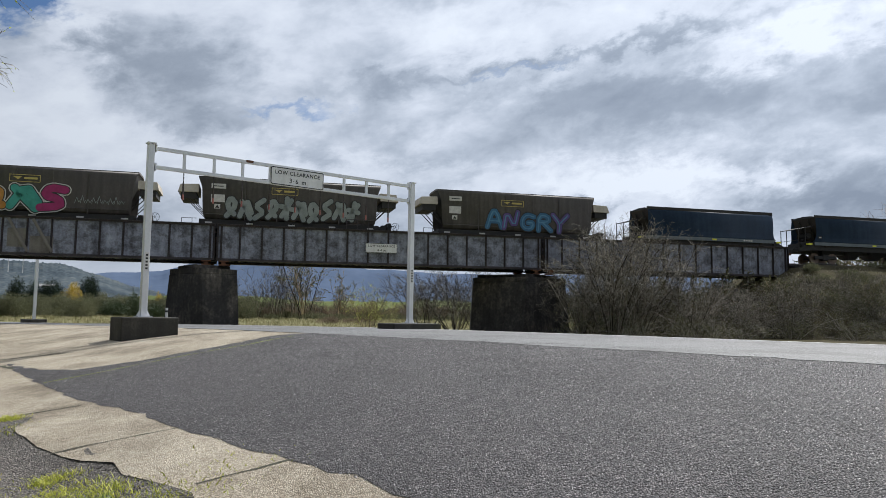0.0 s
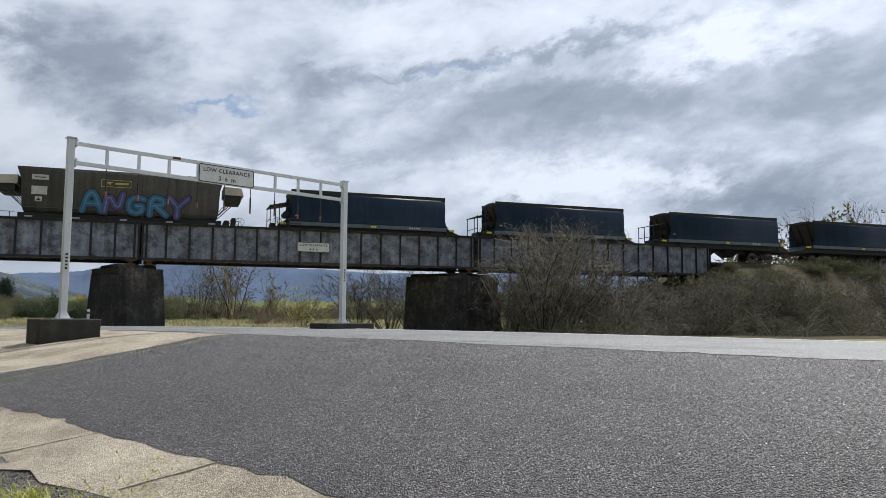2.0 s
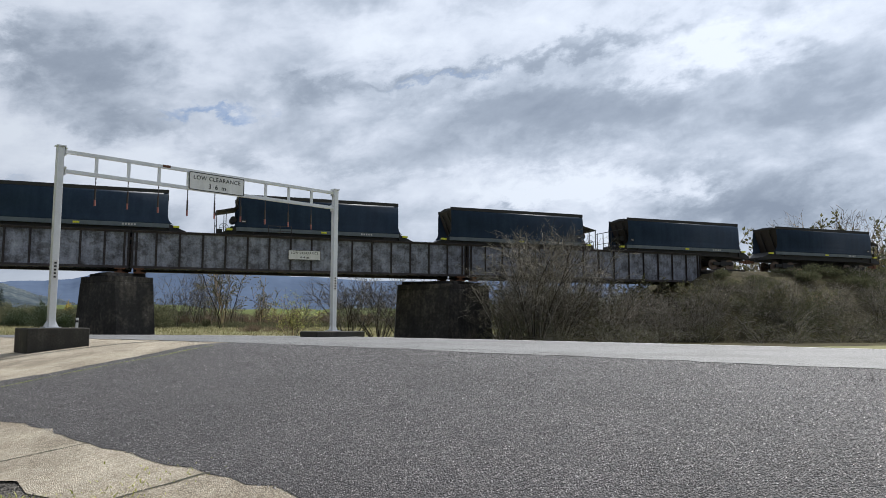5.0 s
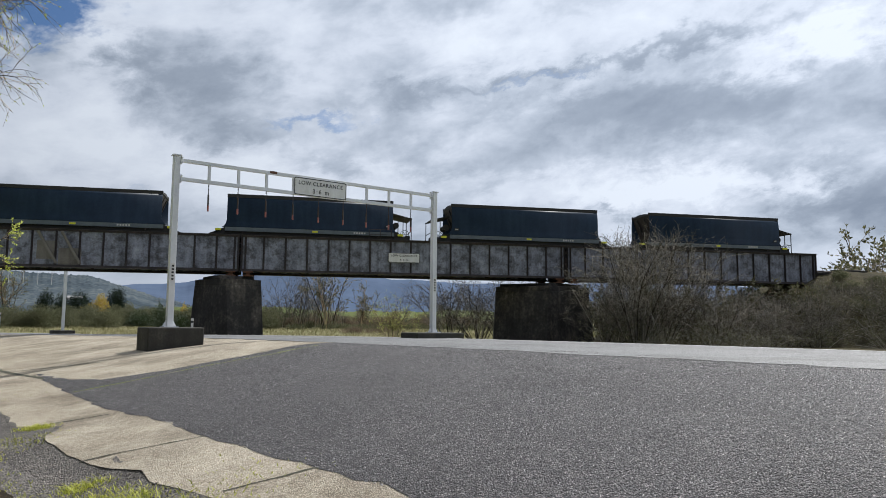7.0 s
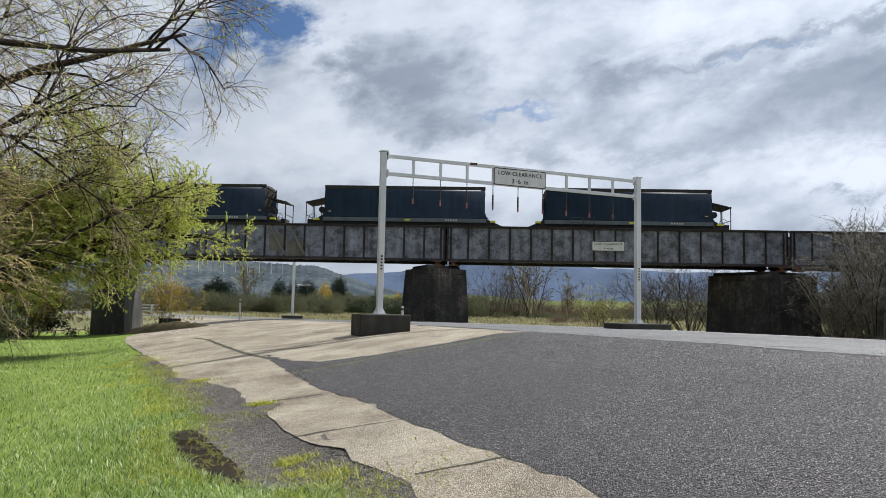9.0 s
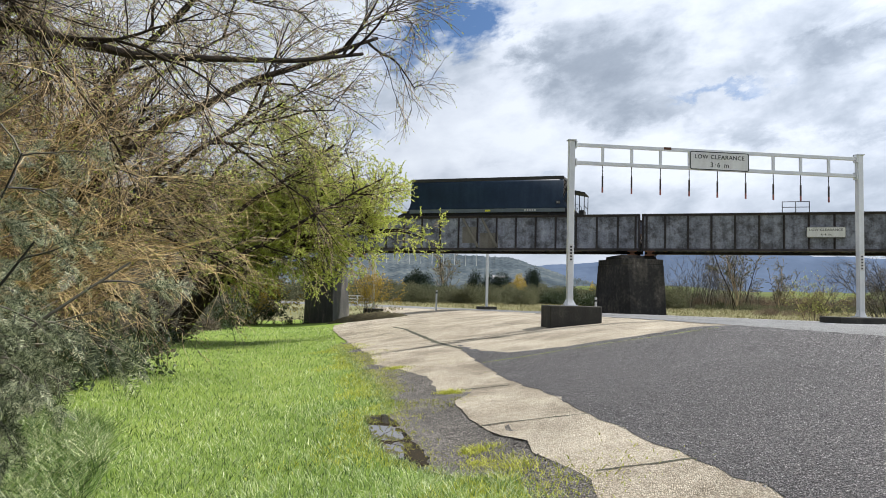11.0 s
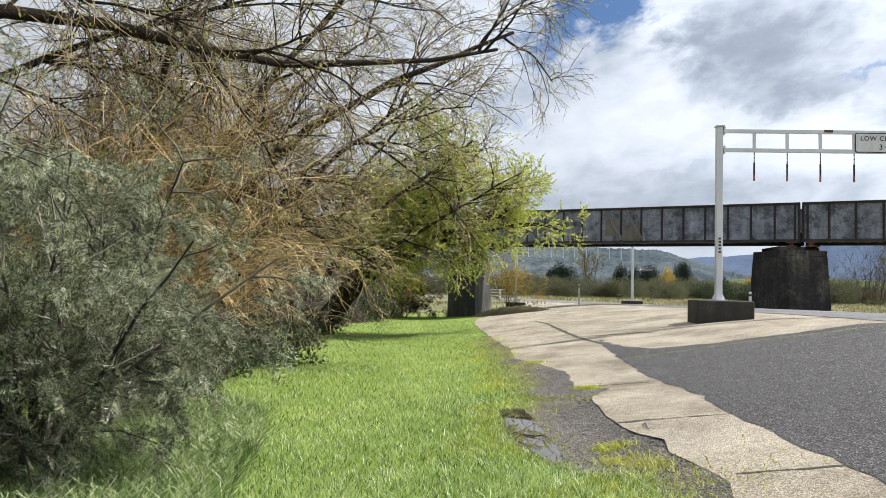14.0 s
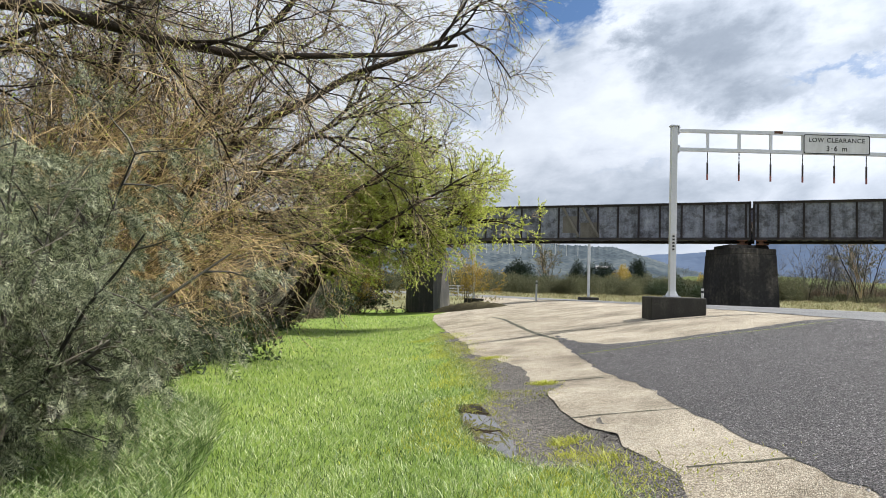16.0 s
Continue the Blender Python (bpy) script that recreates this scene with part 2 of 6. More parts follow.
M = {
    "grass_ground": material("grass_ground", [(0.3, (0.11, 0.17, 0.03)), (0.5, (0.18, 0.25, 0.05)), (0.7, (0.27, 0.33, 0.08))], 0.5, 30, 0.9, bump=0.6, bump_size=0.03, spec=0.05),
    "blade": material("blade", [(0.12, (0.050, 0.09, 0.022)), (0.42, (0.195, 0.305, 0.072)), (0.65, (0.35, 0.455, 0.155)), (0.92, (0.74, 0.78, 0.48))], 0.6, 8, 0.38, by_island=0.95, translucent=0.40, bump=0.0),
    "blade_yellow": material("blade_yellow", [(0.25, (0.26, 0.30, 0.03)), (0.7, (0.62, 0.62, 0.11))], 0.8, 8, 0.6, by_island=0.6, translucent=0.4, bump=0.0),
    "field": material("field", [(0.3, (0.12, 0.13, 0.06)), (0.5, (0.21, 0.205, 0.105)), (0.7, (0.33, 0.305, 0.19))], 0.3, 3, 0.9, bump=0.8, bump_size=0.1, spec=0.03),
    "chip_seal": material("chip_seal", [(0.22, (0.048, 0.044, 0.045)), (0.45, (0.110, 0.100, 0.102)), (0.62, (0.165, 0.151, 0.152)), (0.85, (0.34, 0.315, 0.31))], 6.0, 50, 0.66, bump=1.0, bump_size=0.02, fine_share=0.55, cells=64.0, gap_shade=0.82, spec=0.38, stain=0.4, stain_size=0.4),
    "chip_stone": material("chip_stone", [(0.15, (0.035, 0.033, 0.034)), (0.5, (0.10, 0.094, 0.096)), (0.88, (0.36, 0.34, 0.34))], 0.5, 50, 0.42, bump=0.0, by_island=0.9, spec=0.5),
    "gravel": material("gravel", [(0.2, (0.10, 0.088, 0.076)), (0.5, (0.20, 0.178, 0.155)), (0.8, (0.42, 0.38, 0.335))], 3.0, 50, 0.8, bump=1.0, bump_size=0.016, fine_share=0.55, cells=52.0, gap_shade=0.75, by_island=0.3, stain=0.45),
    "road": material("road", [(0.2, (0.145, 0.145, 0.148)), (0.5, (0.22, 0.22, 0.222)), (0.8, (0.33, 0.327, 0.32))], 0.5, 50, 0.65, bump=0.6, bump_size=0.008, fine_share=0.5, cells=60.0, gap_shade=0.4, spec=0.25, stain=0.4, stain_size=0.5),
    "concrete_slab": material("concrete_slab", [(0.25, (0.21, 0.175, 0.128)), (0.42, (0.40, 0.34, 0.255)), (0.55, (0.52, 0.455, 0.352)), (0.75, (0.69, 0.62, 0.50))], 0.9, 45, 0.85, bump=0.8, bump_size=0.012, fine_share=0.42, cells=75.0, gap_shade=0.4, by_island=0.1, spec=0.15, stain=0.5, stain_size=0.7),
    "crack": material("crack", [(0.3, (0.03, 0.028, 0.022)), (0.6, (0.07, 0.07, 0.04))], 3, 30, 0.9),
    "moss": material("moss", [(0.3, (0.10, 0.14, 0.02)), (0.6, (0.22, 0.26, 0.04))], 3, 30, 0.9, bump=0.8, bump_size=0.02),
    "old_concrete": material("old_concrete", [(0.36, (0.012, 0.011, 0.011)), (0.50, (0.036, 0.033, 0.031)), (0.60, (0.10, 0.086, 0.072)), (0.70, (0.30, 0.27, 0.235))], 0.7, 6, 0.85, bump=0.4, streaks=0.25, stain=0.6, stain_size=0.8),
    "block_concrete": material("block_concrete", [(0.3, (0.014, 0.013, 0.011)), (0.5, (0.038, 0.036, 0.030)), (0.75, (0.12, 0.11, 0.09))], 1.6, 22, 0.85, bump=0.4, streaks=0.3),
    "girder_paint": material("girder_paint", [(0.33, (0.022, 0.021, 0.027)), (0.42, (0.115, 0.120, 0.150)), (0.54, (0.25, 0.265, 0.325)), (0.70, (0.42, 0.44, 0.51))], 1.3, 9, 0.6, 0.0, bump=0.3, streaks=0.3, stain=0.85, stain_size=2.2),
    "girder_dark": material("girder_dark", [(0.3, (0.016, 0.013, 0.015)), (0.5, (0.045, 0.037, 0.040)), (0.75, (0.13, 0.10, 0.095))], 1.2, 12, 0.65, 0.1, bump=0.3, streaks=0.3),
    "girder_tan": material("girder_tan", [(0.3, (0.07, 0.06, 0.052)), (0.5, (0.17, 0.155, 0.135)), (0.75, (0.27, 0.25, 0.22))], 1.2, 12, 0.7, bump=0.3, streaks=0.4),
    "rust": material("rust", [(0.3, (0.05, 0.022, 0.012)), (0.6, (0.16, 0.07, 0.035))], 4, 30, 0.8, bump=0.4),
    "rail_steel": material("rail_steel", [(0.3, (0.08, 0.05, 0.035)), (0.6, (0.20, 0.15, 0.12))], 2, 20, 0.5, 0.7),
    "sleeper": material("sleeper", [(0.3, (0.05, 0.04, 0.03)), (0.6, (0.13, 0.105, 0.08))], 2, 20, 0.9, by_object=0.2),
    "ballast": material("ballast", [(0.2, (0.06, 0.055, 0.05)), (0.8, (0.22, 0.20, 0.18))], 1, 40, 0.9, bump=1.0, bump_size=0.04, fine_share=0.6, cells=18.0),
    "galvanised": material("galvanised", [(0.3, (0.56, 0.57, 0.59)), (0.55, (0.72, 0.73, 0.75)), (0.75, (0.80, 0.81, 0.83))], 1.5, 18, 0.42, 0.15, bump=0.1, streaks=0.35),
    "sign_white": material("sign_white", [(0.28, (0.38, 0.37, 0.35)), (0.45, (0.66, 0.65, 0.63)), (0.62, (0.80, 0.80, 0.79))], 2.2, 14, 0.45, bump=0.05, streaks=0.5),
    "sign_black": material("sign_black", [(0.3, (0.012, 0.012, 0.013)), (0.7, (0.03, 0.03, 0.032))], 4, 30, 0.5, bump=0.05),
    "red_paint": material("red_paint", [(0.3, (0.16, 0.05, 0.045)), (0.6, (0.34, 0.12, 0.10))], 6, 30, 0.6),
    "hopper_teal": material("hopper_teal", [(0.30, (0.008, 0.017, 0.036)), (0.5, (0.014, 0.029, 0.056)), (0.72, (0.026, 0.047, 0.080))], 0.7, 8, 0.48, 0.0, bump=0.04, streaks=0.35, by_object=0.12, spec=0.2),
    "hopper_brown": material("hopper_brown", [(0.30, (0.035, 0.030, 0.027)), (0.5, (0.068, 0.059, 0.053)), (0.72, (0.13, 0.115, 0.105))], 0.7, 9, 0.6, bump=0.1, streaks=0.45, by_object=0.1),
    "hopper_inside": material("hopper_inside", [(0.3, (0.016, 0.013, 0.011)), (0.6, (0.05, 0.038, 0.032))], 1.5, 14, 0.75, streaks=0.4),
    "underframe": material("underframe", [(0.3, (0.010, 0.010, 0.011)), (0.6, (0.028, 0.026, 0.025))], 2, 18, 0.7),
    "sill_teal": material("sill_teal", [(0.3, (0.08, 0.10, 0.115)), (0.6, (0.14, 0.165, 0.18))], 1.5, 14, 0.5, streaks=0.3),
    "hood_beige": material("hood_beige", [(0.3, (0.30, 0.26, 0.20)), (0.6, (0.50, 0.45, 0.37))], 2, 14, 0.7, streaks=0.35),
    "reflector": material("reflector", [(0.3, (0.60, 0.58, 0.02)), (0.6, (0.80, 0.78, 0.05))], 6, 30, 0.35, bump=0.02),
    "placard": material("placard", [(0.3, (0.42, 0.40, 0.37)), (0.6, (0.60, 0.58, 0.55))], 5, 25, 0.6, bump=0.05),
    "logo_gold": material("logo_gold", [(0.3, (0.40, 0.31, 0.08)), (0.6, (0.55, 0.44, 0.14))], 5, 25, 0.6, bump=0.05),
    "paint_grey": material("paint_grey", [(0.3, (0.15, 0.17, 0.16)), (0.6, (0.26, 0.285, 0.27))], 2, 14, 0.55, bump=0.05),
    "paint_blue": material("paint_blue", [(0.3, (0.02, 0.07, 0.16)), (0.6, (0.04, 0.15, 0.26))], 1.4, 6, 0.5, bump=0.05),
    "paint_sky": material("paint_sky", [(0.3, (0.05, 0.15, 0.27)), (0.6, (0.10, 0.25, 0.38))], 1.4, 6, 0.5, bump=0.05),
    "paint_violet": material("paint_violet", [(0.3, (0.06, 0.035, 0.14)), (0.6, (0.11, 0.07, 0.22))], 1.4, 6, 0.5, bump=0.05),
    "paint_magenta": material("paint_magenta", [(0.3, (0.22, 0.01, 0.08)), (0.6, (0.34, 0.02, 0.13))], 1.4, 6, 0.5, bump=0.05),
    "paint_orange": material("paint_orange", [(0.3, (0.32, 0.13, 0.02)), (0.6, (0.48, 0.23, 0.04))], 1.4, 6, 0.5, bump=0.05),
    "paint_green": material("paint_green", [(0.3, (0.03, 0.20, 0.16)), (0.6, (0.06, 0.32, 0.26))], 1.4, 6, 0.5, bump=0.05),
    "bark_dark": material("bark_dark", [(0.3, (0.010, 0.008, 0.006)), (0.5, (0.024, 0.018, 0.014)), (0.7, (0.070, 0.054, 0.040))], 5, 40, 0.9, bump=1.0, bump_size=0.03, fine_share=0.5, spec=0.15),
    "twig_grey": material("twig_grey", [(0.10, (0.018, 0.012, 0.008)), (0.5, (0.150, 0.105, 0.063)), (0.9, (0.50, 0.38, 0.23))], 2, 20, 0.6, by_island=0.95, spec=0.3),
    "twig_brown": material("twig_brown", [(0.10, (0.045, 0.035, 0.026)), (0.5, (0.25, 0.212, 0.155)), (0.9, (0.62, 0.54, 0.42))], 2, 20, 0.65, by_island=0.9),
    "twig_gold": material("twig_gold", [(0.10, (0.040, 0.022, 0.011)), (0.5, (0.32, 0.205, 0.085)), (0.9, (0.82, 0.61, 0.30))], 2, 20, 0.5, by_island=0.95),
    "twig_dark": material("twig_dark", [(0.10, (0.016, 0.013, 0.010)), (0.5, (0.080, 0.069, 0.054)), (0.9, (0.24, 0.21, 0.165))], 2, 20, 0.75, by_island=0.9),
    "leaf_willow": material("leaf_willow", [(0.2, (0.24, 0.30, 0.040)), (0.5, (0.50, 0.57, 0.095)), (0.8, (0.76, 0.78, 0.25))], 0.5, 6, 0.45, by_island=0.7, translucent=0.58, bump=0.0),
    "leaf_acacia": material("leaf_acacia", [(0.15, (0.018, 0.028, 0.012)), (0.45, (0.115, 0.138, 0.072)), (0.85, (0.52, 0.54, 0.35))], 1.2, 8, 0.5, by_island=0.9, translucent=0.35, bump=0.0),
    "leaf_dark": material("leaf_dark", [(0.3, (0.022, 0.038, 0.014)), (0.6, (0.055, 0.080, 0.030))], 0.6, 6, 0.6, by_island=0.4, translucent=0.2, bump=0.0),
    "leaf_olive": material("leaf_olive", [(0.2, (0.045, 0.050, 0.022)), (0.5, (0.12, 0.125, 0.055)), (0.8, (0.24, 0.225, 0.11))], 0.3, 6, 0.6, by_island=0.6, translucent=0.25, bump=0.0),
    "twig_ash": material("twig_ash", [(0.10, (0.035, 0.030, 0.025)), (0.5, (0.17, 0.155, 0.128)), (0.9, (0.44, 0.40, 0.335))], 2, 20, 0.75, by_island=0.9, spec=0.1),
    "leaf_scrub": material("leaf_scrub", [(0.2, (0.055, 0.060, 0.034)), (0.5, (0.135, 0.140, 0.082)), (0.8, (0.25, 0.24, 0.15))], 0.12, 3, 0.9, by_island=0.35, translucent=0.3, bump=0.0, spec=0.0),
    "leaf_pine": material("leaf_pine", [(0.2, (0.014, 0.022, 0.016)), (0.8, (0.05, 0.066, 0.046))], 0.3, 3, 0.9, by_island=0.4, translucent=0.1, bump=0.0, spec=0.0),
    "leaf_rust": material("leaf_rust", [(0.2, (0.075, 0.055, 0.040)), (0.5, (0.18, 0.14, 0.105)), (0.8, (0.31, 0.25, 0.18))], 0.12, 3, 0.9, by_island=0.4, translucent=0.3, bump=0.0, spec=0.0),
    "far_field": material("far_field", [(0.3, (0.075, 0.100, 0.038)), (0.6, (0.14, 0.155, 0.070))], 0.01, 0.2, 0.95, bump=0.0, spec=0.0),
    "dry_blade": material("dry_blade", [(0.2, (0.12, 0.115, 0.045)), (0.5, (0.27, 0.25, 0.13)), (0.85, (0.50, 0.45, 0.29))], 0.3, 8, 0.8, by_island=0.7, translucent=0.35, bump=0.0, spec=0.05),
    "leaf_gold": material("leaf_gold", [(0.3, (0.24, 0.17, 0.02)), (0.6, (0.50, 0.36, 0.04))], 0.6, 6, 0.6, by_island=0.4, translucent=0.35, bump=0.0),
    "litter": material("litter", [(0.3, (0.06, 0.045, 0.032)), (0.5, (0.14, 0.11, 0.08)), (0.75, (0.27, 0.22, 0.17))], 2, 40, 0.9, bump=1.0, bump_size=0.03, fine_share=0.6, by_island=0.5),
    "bank_soil": material("bank_soil", [(0.3, (0.03, 0.028, 0.018)), (0.5, (0.07, 0.06, 0.035)), (0.72, (0.14, 0.13, 0.06))], 0.5, 9, 0.95, bump=1.0, bump_size=0.06, spec=0.05),
    # woodland tones lightened and blued to paint in the haze
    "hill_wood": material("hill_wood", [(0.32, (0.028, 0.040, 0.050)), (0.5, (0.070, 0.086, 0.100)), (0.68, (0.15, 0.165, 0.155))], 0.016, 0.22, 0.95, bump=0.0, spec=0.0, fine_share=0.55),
    # pale blue of distance haze mixed into the forest's base colour
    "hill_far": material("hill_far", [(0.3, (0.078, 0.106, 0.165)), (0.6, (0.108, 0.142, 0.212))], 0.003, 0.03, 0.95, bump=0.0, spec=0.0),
    "white_wall": material("white_wall", [(0.3, (0.55, 0.54, 0.51)), (0.6, (0.78, 0.77, 0.74))], 0.6, 5, 0.8, streaks=0.3),
    "roof_tin": material("roof_tin", [(0.3, (0.30, 0.29, 0.28)), (0.6, (0.42, 0.41, 0.40))], 0.8, 5, 0.5),
    "dark_glass": material("dark_glass", [(0.3, (0.02, 0.022, 0.025)), (0.6, (0.035, 0.04, 0.045))], 1, 5, 0.1, bump=0.0),
    "puddle_water": material("puddle_water", [(0.3, (0.03, 0.024, 0.016)), (0.6, (0.06, 0.048, 0.032))], 1, 6, -0.1, bump=0.0, spec=0.5),
}


# Building helpers
def fast_mesh(name, verts, faces):
    """A mesh from arrays: verts (n, 3), faces (m, k)."""
    verts, faces = np.asarray(verts, np.float32), np.asarray(faces, np.int32)
    me = bpy.data.meshes.new(name)
    m, k = faces.shape
    me.vertices.add(len(verts))
    me.vertices.foreach_set("co", verts.ravel())
    me.loops.add(m * k)
    me.loops.foreach_set("vertex_index", faces.ravel())
    me.polygons.add(m)
    me.polygons.foreach_set("loop_start", np.arange(0, m * k, k, dtype=np.int32))
    me.update(calc_edges=True)
    return me


class Shape:
    """Collects verts and faces of one mesh."""

    def __init__(self):
        self.v, self.f = [], []

    def put(self, verts, faces):
        n = len(self.v)
        self.v += [tuple(p) for p in verts]
        self.f += [tuple(n + i for i in f) for f in faces]
        return self

    def box(self, x0, x1, y0, y1, z0, z1, m=None):
        p = [Vector((x, y, z)) for z in (z0, z1) for x, y in ((x0, y0), (x1, y0), (x1, y1), (x0, y1))]
        if m is not None:
            p = [m @ q for q in p]
        return self.put(p, [(3, 2, 1, 0), (4, 5, 6, 7), (0, 1, 5, 4), (1, 2, 6, 5), (2, 3, 7, 6), (3, 0, 4, 7)])

    def bar(self, a, b, w, d=None):
        """A square bar from a to b."""
        a, b, d = Vector(a), Vector(b), d or w
        t = (b - a).normalized()
        side = t.cross(Vector((0, 0, 1)))
        side = Vector((1, 0, 0)) if side.length < 1e-3 else side.normalized()
        up = side.cross(t)
        c = [(-w / 2, -d / 2), (w / 2, -d / 2), (w / 2, d / 2), (-w / 2, d / 2)]
        return self.put([e + side * x + up * y for e in (a, b) for x, y in c],
                        [(3, 2, 1, 0), (4, 5, 6, 7), (0, 1, 5, 4), (1, 2, 6, 5), (2, 3, 7, 6), (3, 0, 4, 7)])

    def tube(self, pts, radii, k=6):
        pts = [Vector(p) for p in pts]
        ring, t0 = [], None
        for i, p in enumerate(pts):
            t = (pts[min(i + 1, len(pts) - 1)] - pts[max(i - 1, 0)]).normalized()
            side = t.cross(Vector((0, 0, 1)) if abs(t.z) < 0.95 else Vector((1, 0, 0))).normalized()
            up = side.cross(t)
            r = radii[i] if hasattr(radii, "__len__") else radii
            ring.append([p + side * (r * math.cos(2 * math.pi * j / k)) + up * (r * math.sin(2 * math.pi * j / k)) for j in range(k)])
        v = [q for r in ring for q in r]
        f = [(i * k + j, i * k + (j + 1) % k, (i + 1) * k + (j + 1) % k, (i + 1) * k + j) for i in range(len(pts) - 1) for j in range(k)]
        return self.put(v, f + [tuple(range(k - 1, -1, -1)), tuple((len(pts) - 1) * k + j for j in range(k))])

    def hoop(self, c, r, w, axis="y", k=14):
        """A ring: a hand wheel's rim."""
        pts = []
        for i in range(k + 1):
            a = 2 * math.pi * i / k
            pts.append((c[0] + r * math.cos(a), c[1], c[2] + r * math.sin(a)) if axis == "y" else (c[0], c[1] + r * math.cos(a), c[2] + r * math.sin(a)))
        return self.tube(pts, w, 5)

    def extrude_x(self, profile, x0, x1):
        """A closed (y, z) outline drawn along x."""
        n = len(profile)
        v = [(x, y, z) for x in (x0, x1) for y, z in profile]
        f = [(i, (i + 1) % n, n + (i + 1) % n, n + i) for i in range(n)]
        return self.put(v, f + [tuple(range(n - 1, -1, -1)), tuple(range(n, 2 * n))])

    def mesh(self, name):
        me = bpy.data.meshes.new(name)
        me.from_pydata([tuple(p) for p in self.v], [], self.f)
        me.update()
        return me


def part(name, shape, mat, parent=None, label="", bevel=0.0, smooth=False):
    """Links one mesh object under a thing or a part."""
    me = shape if isinstance(shape, bpy.types.Mesh) else shape.mesh(name)
    if not me.materials:
        me.materials.append(M[mat])
    if smooth:
        me.polygons.foreach_set("use_smooth", [True] * len(me.polygons))
    ob = new(name, me)
    ob.parent = parent
    if label:
        tagged(ob, label)
    if bevel:
        b = ob.modifiers.new("edges", "BEVEL")
        b.width, b.segments, b.limit_method = bevel, 2, "ANGLE"
    return ob


def thing(name, m, label, category, group="", kind=""):
    ob = new(name)
    ob.matrix_basis = m
    return tagged(ob, label, category, group, kind)


def letters(text, size, mat, parent, m, name="lettering", spacing=1.0):
    """Text as a thin mesh, its middle at m, reading along x and up z."""
    cu = bpy.data.curves.new(name, "FONT")
    cu.body, cu.size, cu.align_x, cu.align_y, cu.extrude, cu.space_character, cu.offset = text, size, "CENTER", "CENTER", 0.002, spacing, 0.010 * size
    tmp = bpy.data.objects.new(name, cu)
    me = bpy.data.meshes.new_from_object(tmp)
    bpy.data.objects.remove(tmp)
    me.transform(m @ pose(0, 0, 0, 90, 0, 0))
    me.materials.clear()
    return part(name, me, mat, parent)


# The lie of the land
CENTRE = np.array([(34, -22), (20, -6), (12.6, 4.2), (7.2, 11.5), (2, 18.5), (-3.8, 24.6), (-12, 33.2), (-20.6, 43), (-29, 53.5), (-40, 62), (-60, 68), (-120, 72)], float)
CROWN = np.array([1.0, 1.0, 1.0, 1.0, 1.0, 1.0, 0.9, 0.75, 0.55, 0.45, 0.4, 0.4])
BRIDGE = pose(-10.90, 44.67, 0, 0, 0, 13.71)     # x along the bridge, y across it, from the face of its girders
BRIDGE_BACK = BRIDGE.inverted()


POOL = -0.095       # height of the wet hollow beside the lawn


def ease(x):
    x = np.clip(x, 0, 1)
    return x * x * (3 - 2 * x)


def land(x, y):
    """Height of the ground: a raised road, lower verges, railway banks beyond the bridge's ends."""
    x, y = np.atleast_1d(np.asarray(x, float)), np.atleast_1d(np.asarray(y, float))
    best, side, crown = np.full(x.shape, 1e9), np.zeros(x.shape), np.ones(x.shape)
    for a, b, za, zb in zip(CENTRE[:-1], CENTRE[1:], CROWN[:-1], CROWN[1:]):
        e = b - a
        t = np.clip(((x - a[0]) * e[0] + (y - a[1]) * e[1]) / (e @ e), 0, 1)
        d = np.hypot(x - a[0] - t * e[0], y - a[1] - t * e[1])
        c = np.sign(e[0] * (y - a[1]) - e[1] * (x - a[0]))
        m = d < best
        best, side, crown = np.where(m, d, best), np.where(m, c, side), np.where(m, za + t * (zb - za), crown)
    d = np.maximum(best - 3.0, 0)
    g = np.where(side > 0, crown - 1.35 * ease(d / 13), crown - (crown - 0.35) * ease(d / 9))
    s, o = 0.9715 * x + 0.23704 * y, -0.23704 * x + 0.9715 * y - 45.98
    out = np.maximum(np.maximum(-1.2 - o, o - 4.7), 0)
    east = np.hypot(np.maximum(38.2 - s, 0), out)
    west = np.hypot(np.maximum(s + 46, 0), out)
    g = np.maximum(np.maximum(g, np.minimum(5.5 - east / 1.7, 5.5)), 5.5 - west / 1.3)
    t = np.clip(((x + 3.7) * -2.2 + (y - 6.0) * 2.2) / 9.68, 0, 1)
    d = np.hypot(x + 3.7 + 2.2 * t, y - 6.0 - 2.2 * t)
    level = 1 - ease((d - 0.30) / 0.8)
    g = g * (1 - level) + POOL * level
    return g + 0.008 * np.clip(o - 25, 0, 350)


def ground_z(x, y):
    return float(land(x, y)[0])


def ragged(poly, step, amount, seed, closed=True):
    """An outline with points every step metres and an uneven edge."""
    rng, out = np.random.default_rng(seed), []
    for a, b in zip(poly, poly[1:] + (poly[:1] if closed else [])):
        a, b = np.array(a, float), np.array(b, float)
        n = max(1, int(np.linalg.norm(b - a) / step))
        for i in range(n):
            out.append(tuple(a + (b - a) * i / n + rng.normal(0, amount, 2) * (1 if n > 1 else 0.4)))
    return out


